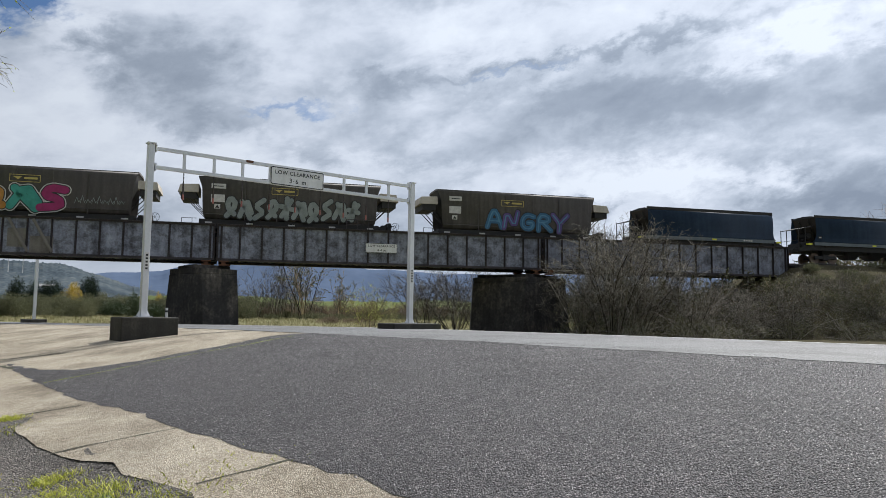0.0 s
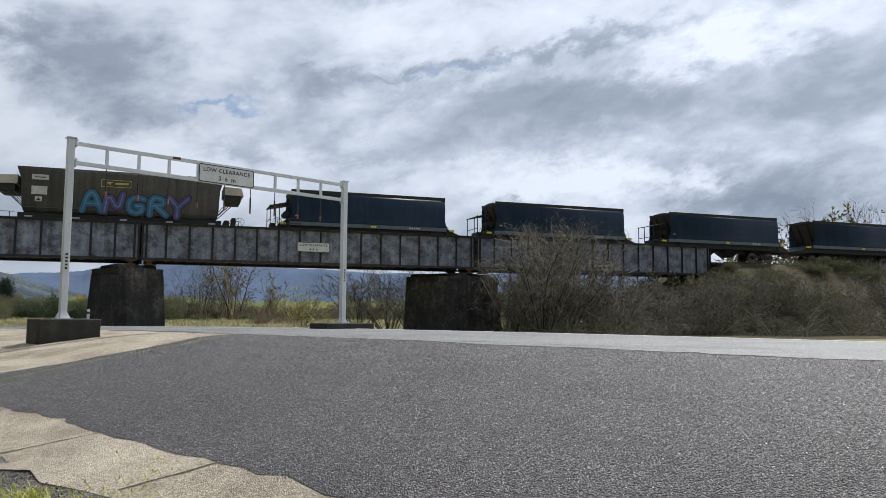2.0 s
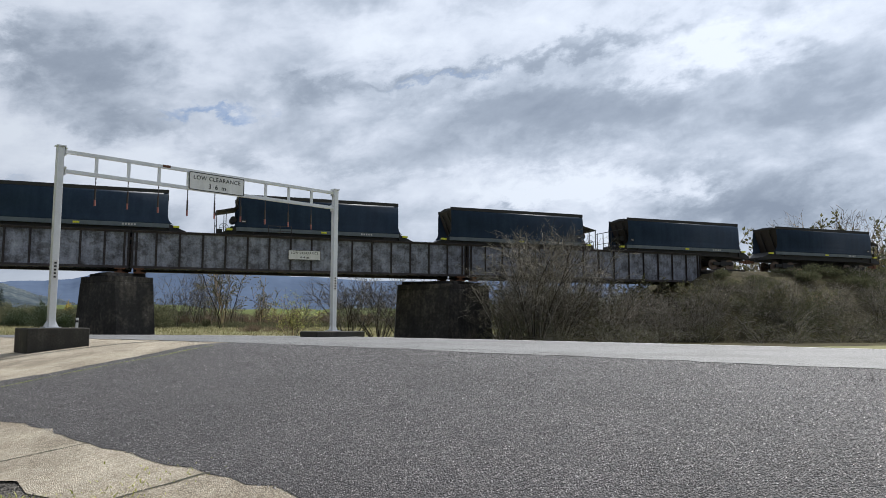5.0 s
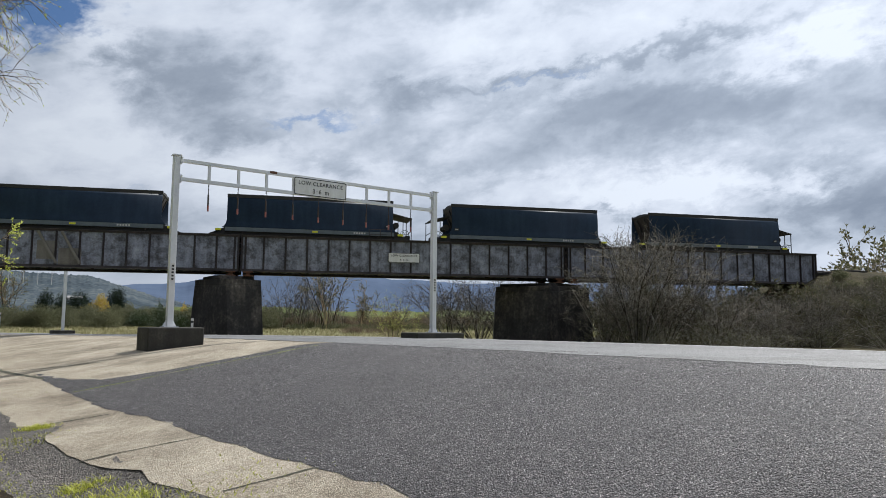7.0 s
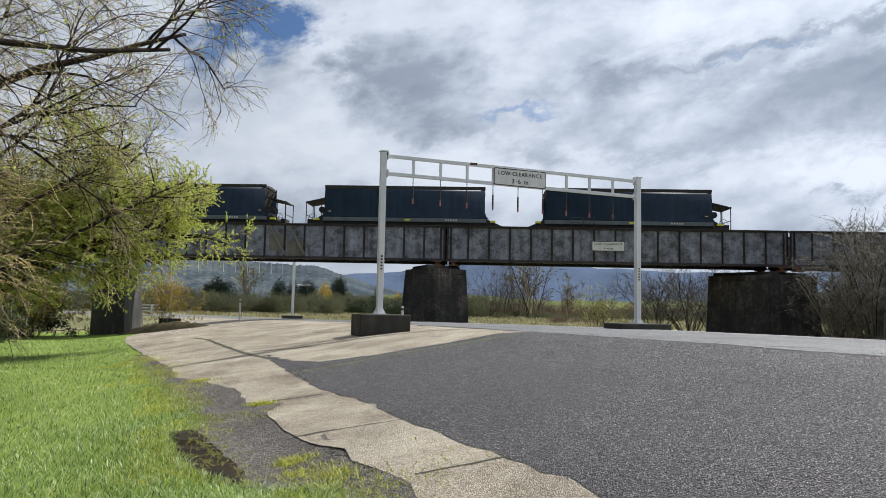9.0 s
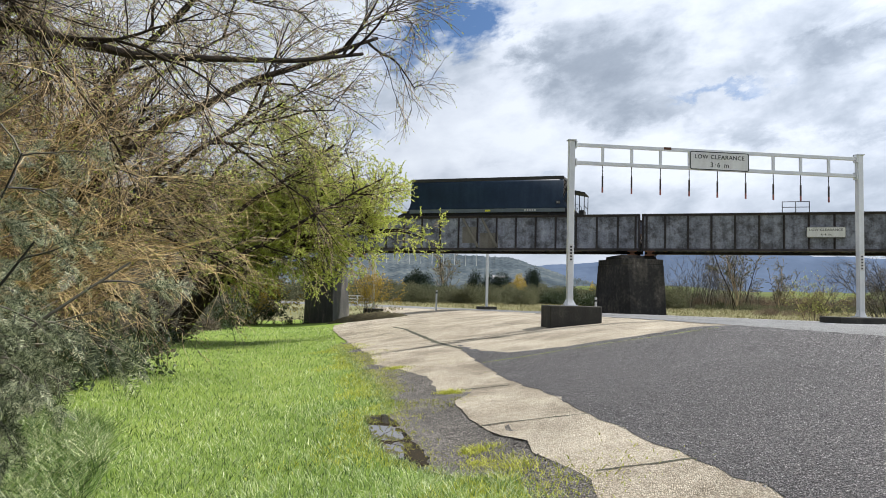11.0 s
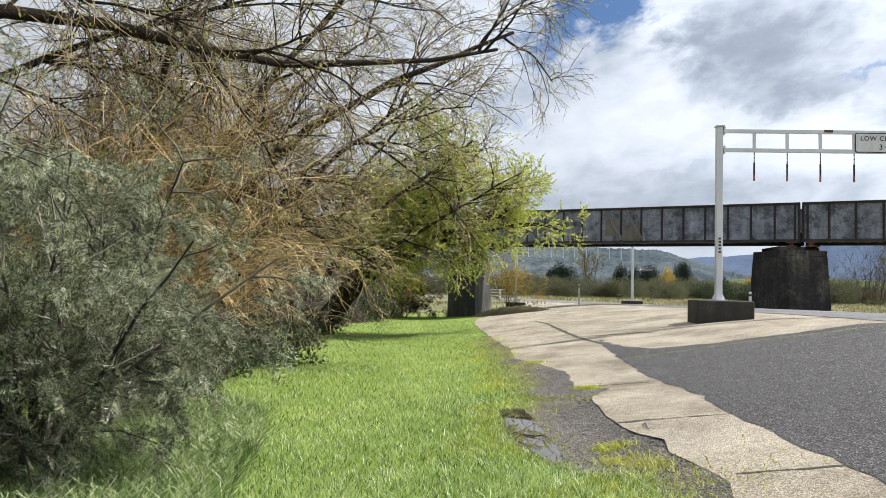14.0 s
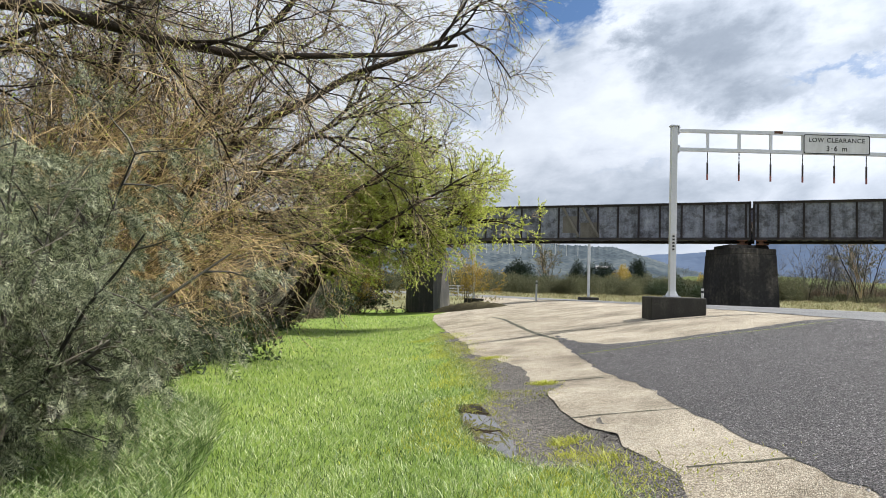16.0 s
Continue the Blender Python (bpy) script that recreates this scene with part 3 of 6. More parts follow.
def sheet(poly, lift, step):
    """A sheet inside an outline that lies on the land, lift above it."""
    from mathutils.geometry import delaunay_2d_cdt
    p = np.array(poly)
    n = len(p)
    xs, ys = np.arange(p[:, 0].min(), p[:, 0].max(), step), np.arange(p[:, 1].min(), p[:, 1].max(), step)
    gx, gy = [a.ravel() for a in np.meshgrid(xs, ys)]
    inside = np.zeros(gx.shape, bool)
    for (ax, ay), (bx, by) in zip(p, np.roll(p, -1, 0)):
        cross = (ay > gy) != (by > gy)
        with np.errstate(divide="ignore", invalid="ignore"):
            inside ^= cross & (gx < (bx - ax) * (gy - ay) / (by - ay) + ax)
    pts = [Vector(q) for q in p] + [Vector(q) for q in zip(gx[inside], gy[inside])]
    v, _, f, *_ = delaunay_2d_cdt(pts, [], [list(range(n))], 1, 1e-4)
    v = np.array([tuple(q) for q in v])
    z = land(v[:, 0], v[:, 1]) + lift
    tri = [t for t in f if len(t) == 3]
    me = bpy.data.meshes.new("sheet")
    me.from_pydata(np.column_stack([v, z]).tolist(), [], [tuple(t) for t in tri])
    me.update()
    return me


def offset_line(points, d):
    """The line d metres to the left of a run of points."""
    p = np.array(points, float)
    t = np.gradient(p, axis=0)
    t /= np.linalg.norm(t, axis=1)[:, None]
    return [tuple(q) for q in p + d * np.column_stack([-t[:, 1], t[:, 0]])]


def round_line(points, rounds=2):
    """Corner cutting."""
    p = [np.array(q, float) for q in points]
    for _ in range(rounds):
        p = [p[0]] + [q for a, b in zip(p, p[1:]) for q in (a * 0.75 + b * 0.25, a * 0.25 + b * 0.75)] + [p[-1]]
    return [tuple(q) for q in p]


def structure(name, me, mat, label, category):
    return tagged(part(name, me, mat), label, category, kind="structure")


# Ground
def spaced(edge, fine, step, grow):
    """Steps that widen away from the middle, out to edge."""
    a = [0.0]
    while a[-1] < edge:
        a.append(a[-1] + (step if a[-1] < fine else (a[-1] - fine) * grow + step))
    return a


def build_ground():
    a = spaced(4000, 62, 0.8, 0.16)
    xs = np.array([-q - 8 for q in a[:0:-1]] + [-8.0] + [q - 8 for q in a[1:]])
    ys = np.array([-q + 28 for q in a[:0:-1]] + [28.0] + [q + 28 for q in a[1:]])
    # closer lines round the wet hollow
    xs, ys = np.unique(np.round(np.concatenate([xs, np.arange(-8, -1.9, 0.16)]), 3)), np.unique(np.round(np.concatenate([ys, np.arange(3.9, 10.2, 0.16)]), 3))
    gx, gy = np.meshgrid(xs, ys)
    v = np.column_stack([gx.ravel(), gy.ravel(), land(gx.ravel(), gy.ravel())])
    nx, ny = len(xs), len(ys)
    i = (np.arange(ny - 1)[:, None] * nx + np.arange(nx - 1)[None]).ravel()
    me = fast_mesh("ground", v, np.column_stack([i, i + 1, i + nx + 1, i + nx]))
    me.materials.append(M["grass_ground"])
    me.materials.append(M["field"])
    me.materials.append(M["bank_soil"])
    c = v[i + nx + 1]
    # rough field on the other side of the road and on the railway banks
    s, o = 0.9715 * c[:, 0] + 0.23704 * c[:, 1], -0.23704 * c[:, 0] + 0.9715 * c[:, 1] - 45.98
    e = np.interp(c[:, 1], CENTRE[:, 1], CENTRE[:, 0])
    me.polygons.foreach_set("material_index", np.where((s > 18) & (np.abs(o) < 16) & (c[:, 0] > e + 7), 2, ((c[:, 0] > e + 2) | (o > 12) | (s > 30)).astype(np.int32)).astype(np.int32))
    me.polygons.foreach_set("use_smooth", [True] * len(me.polygons))
    structure("ground", me, "grass_ground", "green mown grass verge and rough paddock ground", "ground")


build_ground()
ROAD_NEAR = offset_line(round_line(CENTRE), 3.7)
ROAD_FAR = offset_line(round_line(CENTRE), -3.3)
structure("road", sheet(ragged(ROAD_NEAR, 0.4, 0.05, 15, False) + ROAD_FAR[::-1], 0.034, 1.2), "road", "pale grey worn bitumen road that curves under the bridge", "road")
STRIP_EAST = [(5.5, -6), (2.6, 0), (0.95, 3.2), (-0.34, 5.15), (-1.3, 6.25), (-1.95, 7.0), (-3.0, 8.3), (-4.25, 9.85), (-5.1, 10.7), (-6.15, 12.05), (-7.45, 13.7), (-8.5, 15.05), (-9.5, 16.5)]
STRIP_WEST = [(4.0, -6), (1.0, 0), (-0.8, 3.4), (-1.8, 5.35), (-1.96, 5.7), (-2.3, 6.03), (-2.8, 6.5), (-3.1, 6.93), (-3.82, 7.48), (-4.78, 8.55), (-5.2, 9.2), (-5.36, 9.9),
              (-6.17, 10.18), (-7.36, 11.76), (-7.98, 12.19), (-9.1, 13.1), (-10.0, 13.65), (-11.24, 15.2), (-16.7, 20.85)]
APRON = [(-9.5, 16.5), (-7.95, 15.0), (-7.0, 14.42), (-5.95, 14.85), (-5.2, 15.6), (-4.5, 16.5), (-4.05, 18.0), (-3.0, 19.1)]
LAWN_EDGE = [(2.5, -6), (0.0, 0), (-1.4, 3.6), (-2.25, 5.27), (-2.65, 5.64), (-3.2, 5.88), (-3.9, 6.1), (-4.4, 6.4), (-5.1, 7.1), (-5.85, 8.0), (-5.8, 8.5), (-7.15, 10.1), (-10.1, 13.2), (-15.3, 18.75)]
structure("gravel_verge", sheet(ragged(LAWN_EDGE + [(x + 0.4, y) for x, y in STRIP_WEST[::-1]], 0.3, 0.05, 3), 0.018, 0.5), "gravel", "dark loose gravel verge beside the lawn", "verge")
road_side = [q for q in offset_line(round_line(CENTRE), 2.9) if q[1] > 20.5 and q[0] > -52]
UNDER_EAST = [(x + 0.4, y) for x, y in STRIP_EAST[:-2]]
UNDER_APRON = [(x + 0.25, y - 0.35) for x, y in APRON[1:]]
structure("concrete_apron", sheet(ragged(STRIP_WEST + [(-21.5, 26), (-26.5, 32), (-31, 42), (-37, 51), (-47, 62)] + road_side[::-1] + UNDER_APRON[::-1] + UNDER_EAST[::-1], 0.35, 0.03, 5), 0.022, 0.6),
          "concrete_slab", "worn tan concrete slabs with exposed aggregate", "pavement")
east_side = [q for q in offset_line(round_line(CENTRE), 2.9) if q[1] < 19.6 and q[1] > -14]
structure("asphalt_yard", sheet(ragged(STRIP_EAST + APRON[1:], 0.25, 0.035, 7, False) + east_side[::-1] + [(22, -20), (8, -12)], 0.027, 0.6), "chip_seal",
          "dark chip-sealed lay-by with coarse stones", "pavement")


def ribbon(points, width, lift, seed):
    """A thin crooked strip on the ground."""
    rng = np.random.default_rng(seed)
    pts = []
    for a, b in zip(points, points[1:]):
        n = max(2, int(math.dist(a, b) / 0.12))
        pts += [(a[0] + (b[0] - a[0]) * i / n, a[1] + (b[1] - a[1]) * i / n) for i in range(n)]
    p = np.array(pts + [points[-1]]) + rng.normal(0, 0.014, (len(pts) + 1, 2))
    t = np.gradient(p, axis=0)
    t /= np.linalg.norm(t, axis=1)[:, None] + 1e-9
    w = width * (0.5 + rng.random(len(p)))[:, None]
    v = np.concatenate([p + np.column_stack([-t[:, 1], t[:, 0]]) * w, p - np.column_stack([-t[:, 1], t[:, 0]]) * w])
    z = land(v[:, 0], v[:, 1]) + lift
    n = len(p)
    i = np.arange(n - 1)
    return fast_mesh("crack", np.column_stack([v, z]), np.column_stack([i, i + n, i + n + 1, i + 1]))


CRACKS = [([(-2.0, 5.9), (-1.15, 6.4)], 0.018), ([(-4.0, 7.6), (-2.9, 8.15)], 0.014), ([(-6.0, 10.0), (-5.0, 10.4)], 0.025), ([(-14.0, 17.0), (-10.6, 17.5), (-8.6, 17.6)], 0.03),
          ([(-17.5, 25), (-16.0, 23.6), (-12.6, 19.6), (-10.6, 17.3), (-8.3, 15.1)], 0.06), ([(-18, 21.6), (-14.5, 21.9), (-9, 21.2)], 0.02), ([(-22.4, 31), (-16, 29.5), (-10, 27)], 0.02)]
for i, (line, w) in enumerate(CRACKS):
    structure("slab_joint", ribbon(line, w, 0.027, i), "crack", "dark open joint between concrete slabs", "joint")
structure("apron_joint", ribbon([(-6.9, 13.1), (-6.26, 13.68), (-5.77, 14.22), (-4.94, 15.1), (-4.12, 15.98), (-3.44, 17.67)], 0.028, 0.031, 40), "moss", "thin mossy joint across the dark seal", "joint")
structure("edge_line", ribbon([q for q in offset_line(round_line(CENTRE), -2.9) if -10 < q[1] < 60], 0.06, 0.039, 41), "sign_white", "worn white line along the road's edge", "road marking")
PUDDLE = [(-5.94, 8.04), (-5.75, 8.3), (-4.9, 7.46), (-4.3, 6.85), (-3.86, 6.38), (-3.6, 5.97), (-3.9, 6.08), (-4.39, 6.37), (-5.1, 7.05)]
water = sheet(ragged(PUDDLE, 0.12, 0.02, 9), 0.0, 0.2)
for v in water.vertices:
    v.co.z = POOL + 0.024
structure("puddle", water, "puddle_water", "shallow puddle on the gravel that mirrors the sky", "puddle")



# The bridge
def girder_span(s0, s1, repair=False):
    t = thing("girder_span", BRIDGE, "grey riveted steel plate girder span, streaked with rust", "bridge span", "spans of the railway bridge")
    top, low = 6.775, 4.58
    for o, name in ((0.0, "front_girder"), (3.5, "rear_girder")):
        d = 1 if o == 0 else -1
        web = part(name, Shape().box(s0, s1, o - 0.008, o + 0.008, low, top), "girder_paint", t)
        part("top_flange", Shape().box(s0, s1, o - 0.21, o + 0.21, top - 0.03, top).box(s0, s1, o - 0.10, o + 0.10, top - 0.13, top - 0.03), "girder_dark", web, "dark upper flange of the girder")
        part("bottom_flange", Shape().box(s0, s1, o - 0.21, o + 0.21, low, low + 0.03).box(s0, s1, o - 0.10, o + 0.10, low + 0.03, low + 0.14), "girder_dark", web, "rusty lower flange of the girder")
        n = max(4, round((s1 - s0) / 1.26))
        rib = None
        for i in range(n + 1):
            x = s0 + 0.05 + (s1 - s0 - 0.1) * i / n
            if rib is None:
                rib = Shape().box(-0.012, 0.012, -0.135, -0.008, low + 0.14, top - 0.13).box(-0.06, 0.06, -0.022, -0.008, low + 0.14, top - 0.13).mesh("stiffener")
            for dx in ((0.0,) if 0 < i < n else ((0.0, 0.22) if i == 0 else (-0.22, 0.0))):
                r = part("stiffener", rib, "girder_dark", web)
                r.matrix_basis = pose(x + dx, o, 0, 0, 0, 0 if d == 1 else 180)
        if repair and o == 0.0:
            for x in (-13.4, -12.15):
                part("brace", Shape().bar((x, -0.16, top - 0.15), (x + 1.05, -0.16, low + 0.2), 0.05, 0.15), "girder_tan", web, "tan diagonal repair brace")
            part("repair_plate", Shape().box(-13.45, -12.45, -0.016, -0.009, low + 0.45, low + 1.5), "girder_tan", web, "tan patched web plate")
            part("repair_plate", Shape().box(-12.3, -11.1, -0.016, -0.009, low + 0.15, low + 1.1), "girder_tan", web, "tan patched web plate")
    deck = part("deck", Shape().box(s0, s1, 0.1, 3.4, 5.16, 5.30), "girder_dark", t)
    for i in range(int((s1 - s0) / 2.5)):
        part("cross_girder", Shape().box(s0 + 1.2 + 2.5 * i, s0 + 1.4 + 2.5 * i, 0.02, 3.48, 4.72, 5.16), "girder_dark", t)
    for o in (0.0, 3.5):
        for x in (s0 + 0.45, s1 - 0.45):
            part("bearing", Shape().box(x - 0.28, x + 0.28, o - 0.22, o + 0.22, 4.50, 4.58).box(x - 0.12, x + 0.12, o - 0.18, o + 0.18, 4.36, 4.50).box(x - 0.28, x + 0.28, o - 0.25, o + 0.25, 4.28, 4.36), "rust", t)
    return t


for a, b, r in ((-43.0, -22.65, False), (-22.55, -2.36, True), (-2.26, 18.45, False), (18.55, 37.6, False)):
    girder_span(a, b, r)


def pier(outline, top, label, step=0.22):
    """A battered concrete pier: its outline in metres along and across the bridge, the nearest corner first."""
    spots = [BRIDGE @ Vector((x, y, 0)) for x, y in outline]
    base = min(ground_z(p.x, p.y) for p in spots) - 0.4
    cx, cy = sum(p[0] for p in outline) / len(outline), sum(p[1] for p in outline) / len(outline)
    t = thing("bridge_pier", BRIDGE, label, "pier", "piers of the railway bridge")
    n = len(outline)

    def block(z0, z1, g0, g1):
        ring = lambda z, g: [(x + g * math.copysign(1, x - cx), y + g * math.copysign(1, y - cy), z) for x, y in outline]
        return Shape().put(ring(z0, g0) + ring(z1, g1), [tuple(range(n - 1, -1, -1)), tuple(range(n, 2 * n))] + [(i, (i + 1) % n, n + (i + 1) % n, n + i) for i in range(n)])

    part("shaft", block(base, top - 0.55, 0.055 * (top - base), 0.0), "old_concrete", t, bevel=0.04)
    part("cap", block(top - 0.55, top - step, -0.02, -0.02), "old_concrete", t, "stained concrete pier cap", bevel=0.03)
    part("bearing_shelf", block(top - step, top, -0.45, -0.45), "old_concrete", t, "raised concrete bearing shelf", bevel=0.03)


pier([(-2.95, -1.5), (-1.0, -0.1), (-1.5, 4.9), (-5.25, 4.9), (-4.94, 1.1)], 4.28, "dark stained concrete bridge pier beside the road")
pier([(16.9, -1.0), (20.6, 1.1), (20.6, 4.9), (15.2, 4.9), (14.3, 2.1)], 4.28, "dark stained concrete bridge pier behind bushes")
pier([(-22.0, -1.2), (-23.85, 4.9), (-27.2, 4.9), (-23.6, 0.5)], 4.28, "dark stained concrete bridge pier at the lawn's edge")
pier([(-42.6, -1.2), (-44.5, 4.9), (-48.0, 4.9), (-44.2, 0.5)], 4.28, "dark stained concrete bridge pier among trees")
abut = thing("bridge_abutment", BRIDGE, "dark concrete abutment at the end of the bridge", "abutment")
part("wall", Shape().box(37.1, 38.3, -1.0, 4.5, 0.3, 4.28).box(37.8, 38.3, -1.0, 4.5, 4.28, 5.45).box(38.3, 41.0, -1.0, -0.6, 1.0, 5.6).box(38.3, 41.0, 4.1, 4.5, 1.0, 5.6), "old_concrete", abut, bevel=0.04)

ballast = thing("ballast_bed", BRIDGE, "grey broken stone ballast under the track", "ballast", kind="stuff")
part("ballast", Shape().extrude_x([(-0.6, 5.47), (4.1, 5.47), (3.2, 5.58), (0.3, 5.58)], 38.3, 220).extrude_x([(-0.6, 5.47), (4.1, 5.47), (3.2, 5.58), (0.3, 5.58)], -160, -45.2), "ballast", ballast)
track = thing("railway_track", BRIDGE, "narrow gauge rails on timber sleepers", "railway track")
for o in (1.75 - 0.565, 1.75 + 0.565):
    part("rail", Shape().box(-160, 220, o - 0.035, o + 0.035, 5.63, 5.70).box(-160, 220, o - 0.01, o + 0.01, 5.56, 5.63).box(-160, 220, o - 0.07, o + 0.07, 5.535, 5.56), "rail_steel", track)
sl = Shape().box(-0.11, 0.11, -1.0, 1.0, 5.31, 5.53).mesh("sleeper")
for i in range(240):
    ob = part("sleeper", sl, "sleeper", track)
    ob.matrix_basis = pose(-46 + 0.66 * i, 1.75, 0)

refuge = thing("refuge_railing", BRIDGE, "small dark pipe railing on top of the bridge girder", "railing")
for x in (5.45, 6.15, 6.85):
    part("post", Shape().bar((x, 0.1, 6.775), (x, 0.1, 7.43), 0.04), "girder_dark", refuge)
for z in (7.1, 7.41):
    part("rail", Shape().bar((5.45, 0.1, z), (6.85, 0.1, z), 0.035), "girder_dark", refuge)


def round_rect(w, h, r, k=5):
    """Outline of a plate with rounded corners, in x and z."""
    out = []
    for cx, cz, a0 in ((w / 2 - r, h / 2 - r, 0), (r - w / 2, h / 2 - r, 90), (r - w / 2, r - h / 2, 180), (w / 2 - r, r - h / 2, 270)):
        out += [(cx + r * math.cos(radians(a0 + 90 * i / k)), cz + r * math.sin(radians(a0 + 90 * i / k))) for i in range(k + 1)]
    return out


def slab(outline, y0, y1):
    """An outline in x and z drawn from y0 (front) to y1."""
    n = len(outline)
    return Shape().put([(x, y0, z) for x, z in outline] + [(x, y1, z) for x, z in outline],
                       [tuple(range(n)), tuple(range(2 * n - 1, n - 1, -1))] + [(i, n + i, n + (i + 1) % n, (i + 1) % n) for i in range(n)])


def sign(m, w, h, lines, label):
    t = thing("clearance_sign", m, label, "sign")
    part("plate", slab(round_rect(w, h, 0.06), 0.0, 0.012), "sign_white", t)
    a, b = round_rect(w - 0.01, h - 0.01, 0.055), round_rect(w - 0.06, h - 0.06, 0.04)
    n = len(a)
    ring = [(x, y, z) for y in (-0.004, 0.002) for o in (a, b) for x, z in o]
    faces = [(i, (i + 1) % n, n + (i + 1) % n, n + i) for i in range(n)] + [(2 * n + i, 3 * n + i, 3 * n + (i + 1) % n, 2 * n + (i + 1) % n) for i in range(n)]
    faces += [(i, 2 * n + i, 2 * n + (i + 1) % n, (i + 1) % n) for i in range(n)] + [(n + i, n + (i + 1) % n, 3 * n + (i + 1) % n, 3 * n + i) for i in range(n)]
    part("border", Shape().put(ring, faces), "sign_black", t, "black border")
    for text, size, z, sp in lines:
        letters(text, size, "sign_black", t, pose(0, -0.004, z), spacing=sp)
    return t


sign(BRIDGE @ pose(7.64, -0.16, 5.65), 2.0, 0.60, [("LOW CLEARANCE", 0.188, 0.125, 1.12), ("4\u00b74 m", 0.20, -0.14, 1.2)], "weathered white low clearance sign on the bridge girder")

# The height gauge over the road
GATE = pose(-7.92, 20.0, 0, 0, 0, 38.75)
gate = thing("height_gauge", GATE, "grey galvanised steel height gauge frame over the road", "height gauge")
for x, foot in ((0.0, 1.36), (8.93, 1.22)):
    p = part("post", Shape().box(x - 0.085, x + 0.085, -0.085, 0.085, foot, 6.08), "galvanised", gate, bevel=0.012)
    part("base_plate", Shape().box(x - 0.19, x + 0.19, -0.19, 0.19, foot, foot + 0.025), "galvanised", p)
    part("post_cap", Shape().box(x - 0.115, x + 0.115, -0.115, 0.115, 6.08, 6.11), "galvanised", p)
    for dx in (-1, 1):
        for dy in (-1, 1):
            part("gusset", Shape().put([(x + dx * 0.085, dy * 0.02, foot + 0.025), (x + dx * 0.18, dy * 0.02, foot + 0.025), (x + dx * 0.085, dy * 0.02, foot + 0.2),
                                        (x + dx * 0.085, dy * 0.035, foot + 0.025), (x + dx * 0.18, dy * 0.035, foot + 0.025), (x + dx * 0.085, dy * 0.035, foot + 0.2)],
                                       [(0, 1, 2), (5, 4, 3), (0, 3, 4, 1), (1, 4, 5, 2), (2, 5, 3, 0)]), "galvanised", p)
    part("number_plate", Shape().box(x - 0.05, x + 0.05, -0.089, -0.086, 2.6, 3.1), "sign_white", p, "pale strip of unreadable marks")
    for i in range(5):
        part("mark", Shape().box(x - 0.03, x + 0.03, -0.093, -0.090, 2.64 + 0.09 * i, 2.69 + 0.09 * i), "sign_black", p)
    for z in (5.97, 5.45):
        part("bracket", Shape().box(x - 0.13 if x else x + 0.10, x - 0.10 if x else x + 0.13, -0.09, 0.09, z - 0.11, z + 0.11), "galvanised", p)
        for dz in (-0.07, 0.07):
            part("bolt", Shape().tube([(x + (0.13 if not x else -0.13), -0.12, z + dz), (x + (0.13 if not x else -0.13), -0.09, z + dz)], 0.018, 6), "galvanised", p)
for z in (5.97, 5.45):
    part("cross_rail", Shape().box(0.10, 8.83, -0.05, 0.05, z - 0.05, z + 0.05), "galvanised", gate, bevel=0.008)
part("rust_patch", Shape().box(2.75, 2.98, -0.053, 0.02, 5.95, 6.023), "rust", gate, "patch of rust on the rail")
for x in (0.93, 1.80, 2.67, 3.55, 4.42, 5.30, 6.17, 7.04, 7.94):
    part("upright", Shape().box(x - 0.035, x + 0.035, -0.035, 0.035, 5.50, 5.92), "galvanised", gate)
    links = Shape()
    for i in range(6):
        z = 5.40 - 0.052 * i
        if i % 2:
            links.box(x - 0.014, x + 0.014, -0.004, 0.004, z - 0.032, z + 0.032)
        else:
            links.box(x - 0.004, x + 0.004, -0.014, 0.014, z - 0.032, z + 0.032)
    c = part("chain", links, "girder_dark", gate, "dark steel chain")
    part("hanging_bar", Shape().tube([(x, 0, 4.78), (x, 0, 5.10)], 0.026, 8), "hopper_inside", c, "dull dark steel bar")
    part("bar_end", Shape().tube([(x, 0, 4.62), (x, 0, 4.78)], 0.027, 8), "red_paint", c, "faded red end of the bar")
sign(GATE @ pose(4.45, -0.075, 5.68), 1.83, 0.55, [("LOW CLEARANCE", 0.170, 0.11, 1.14), ("3\u00b76 m", 0.20, -0.12, 1.3)], "weathered white low clearance sign on the height gauge")


def footing(x, w, d, z0, z1, label):
    t = thing("concrete_footing", GATE @ pose(x, 0, 0), label, "footing", "footings of the height gauge")
    part("block", Shape().box(-w / 2, w / 2, -d / 2, d / 2, z0, z1), "block_concrete", t, bevel=0.03)


footing(0.05, 1.48, 1.0, 0.45, 1.36, "dark weathered concrete block that carries a post")
footing(8.93, 2.0, 1.0, 0.5, 1.22, "low weathered concrete block beside the road")

# Second gauge beyond the bridge
BACK_GATE = pose(-38.3, 51.3, 0, 0, 0, 43.8)


def back_gauge():
    t = thing("height_gauge", BACK_GATE, "second grey steel height gauge beyond the bridge", "height gauge")
    for x in (0.0, 10.0):
        g = ground_z(*(BACK_GATE @ Vector((x, 0, 0))).xy)
        part("post", Shape().box(x - 0.1, x + 0.1, -0.1, 0.1, g + 0.3, 6.1), "galvanised", t, bevel=0.012)
        part("footing", Shape().box(x - 0.8, x + 0.8, -0.5, 0.5, g - 0.2, g + 0.3), "block_concrete", t, "low concrete footing", bevel=0.03)
    for z in (6.0, 5.5):
        part("cross_rail", Shape().box(0.1, 9.9, -0.05, 0.05, z - 0.05, z + 0.05), "galvanised", t)
    for i in range(9):
        x = 1.0 + 1.0 * i
        part("hanging_bar", Shape().tube([(x, 0, 4.35), (x, 0, 5.45)], 0.022, 6), "galvanised", t)


back_gauge()


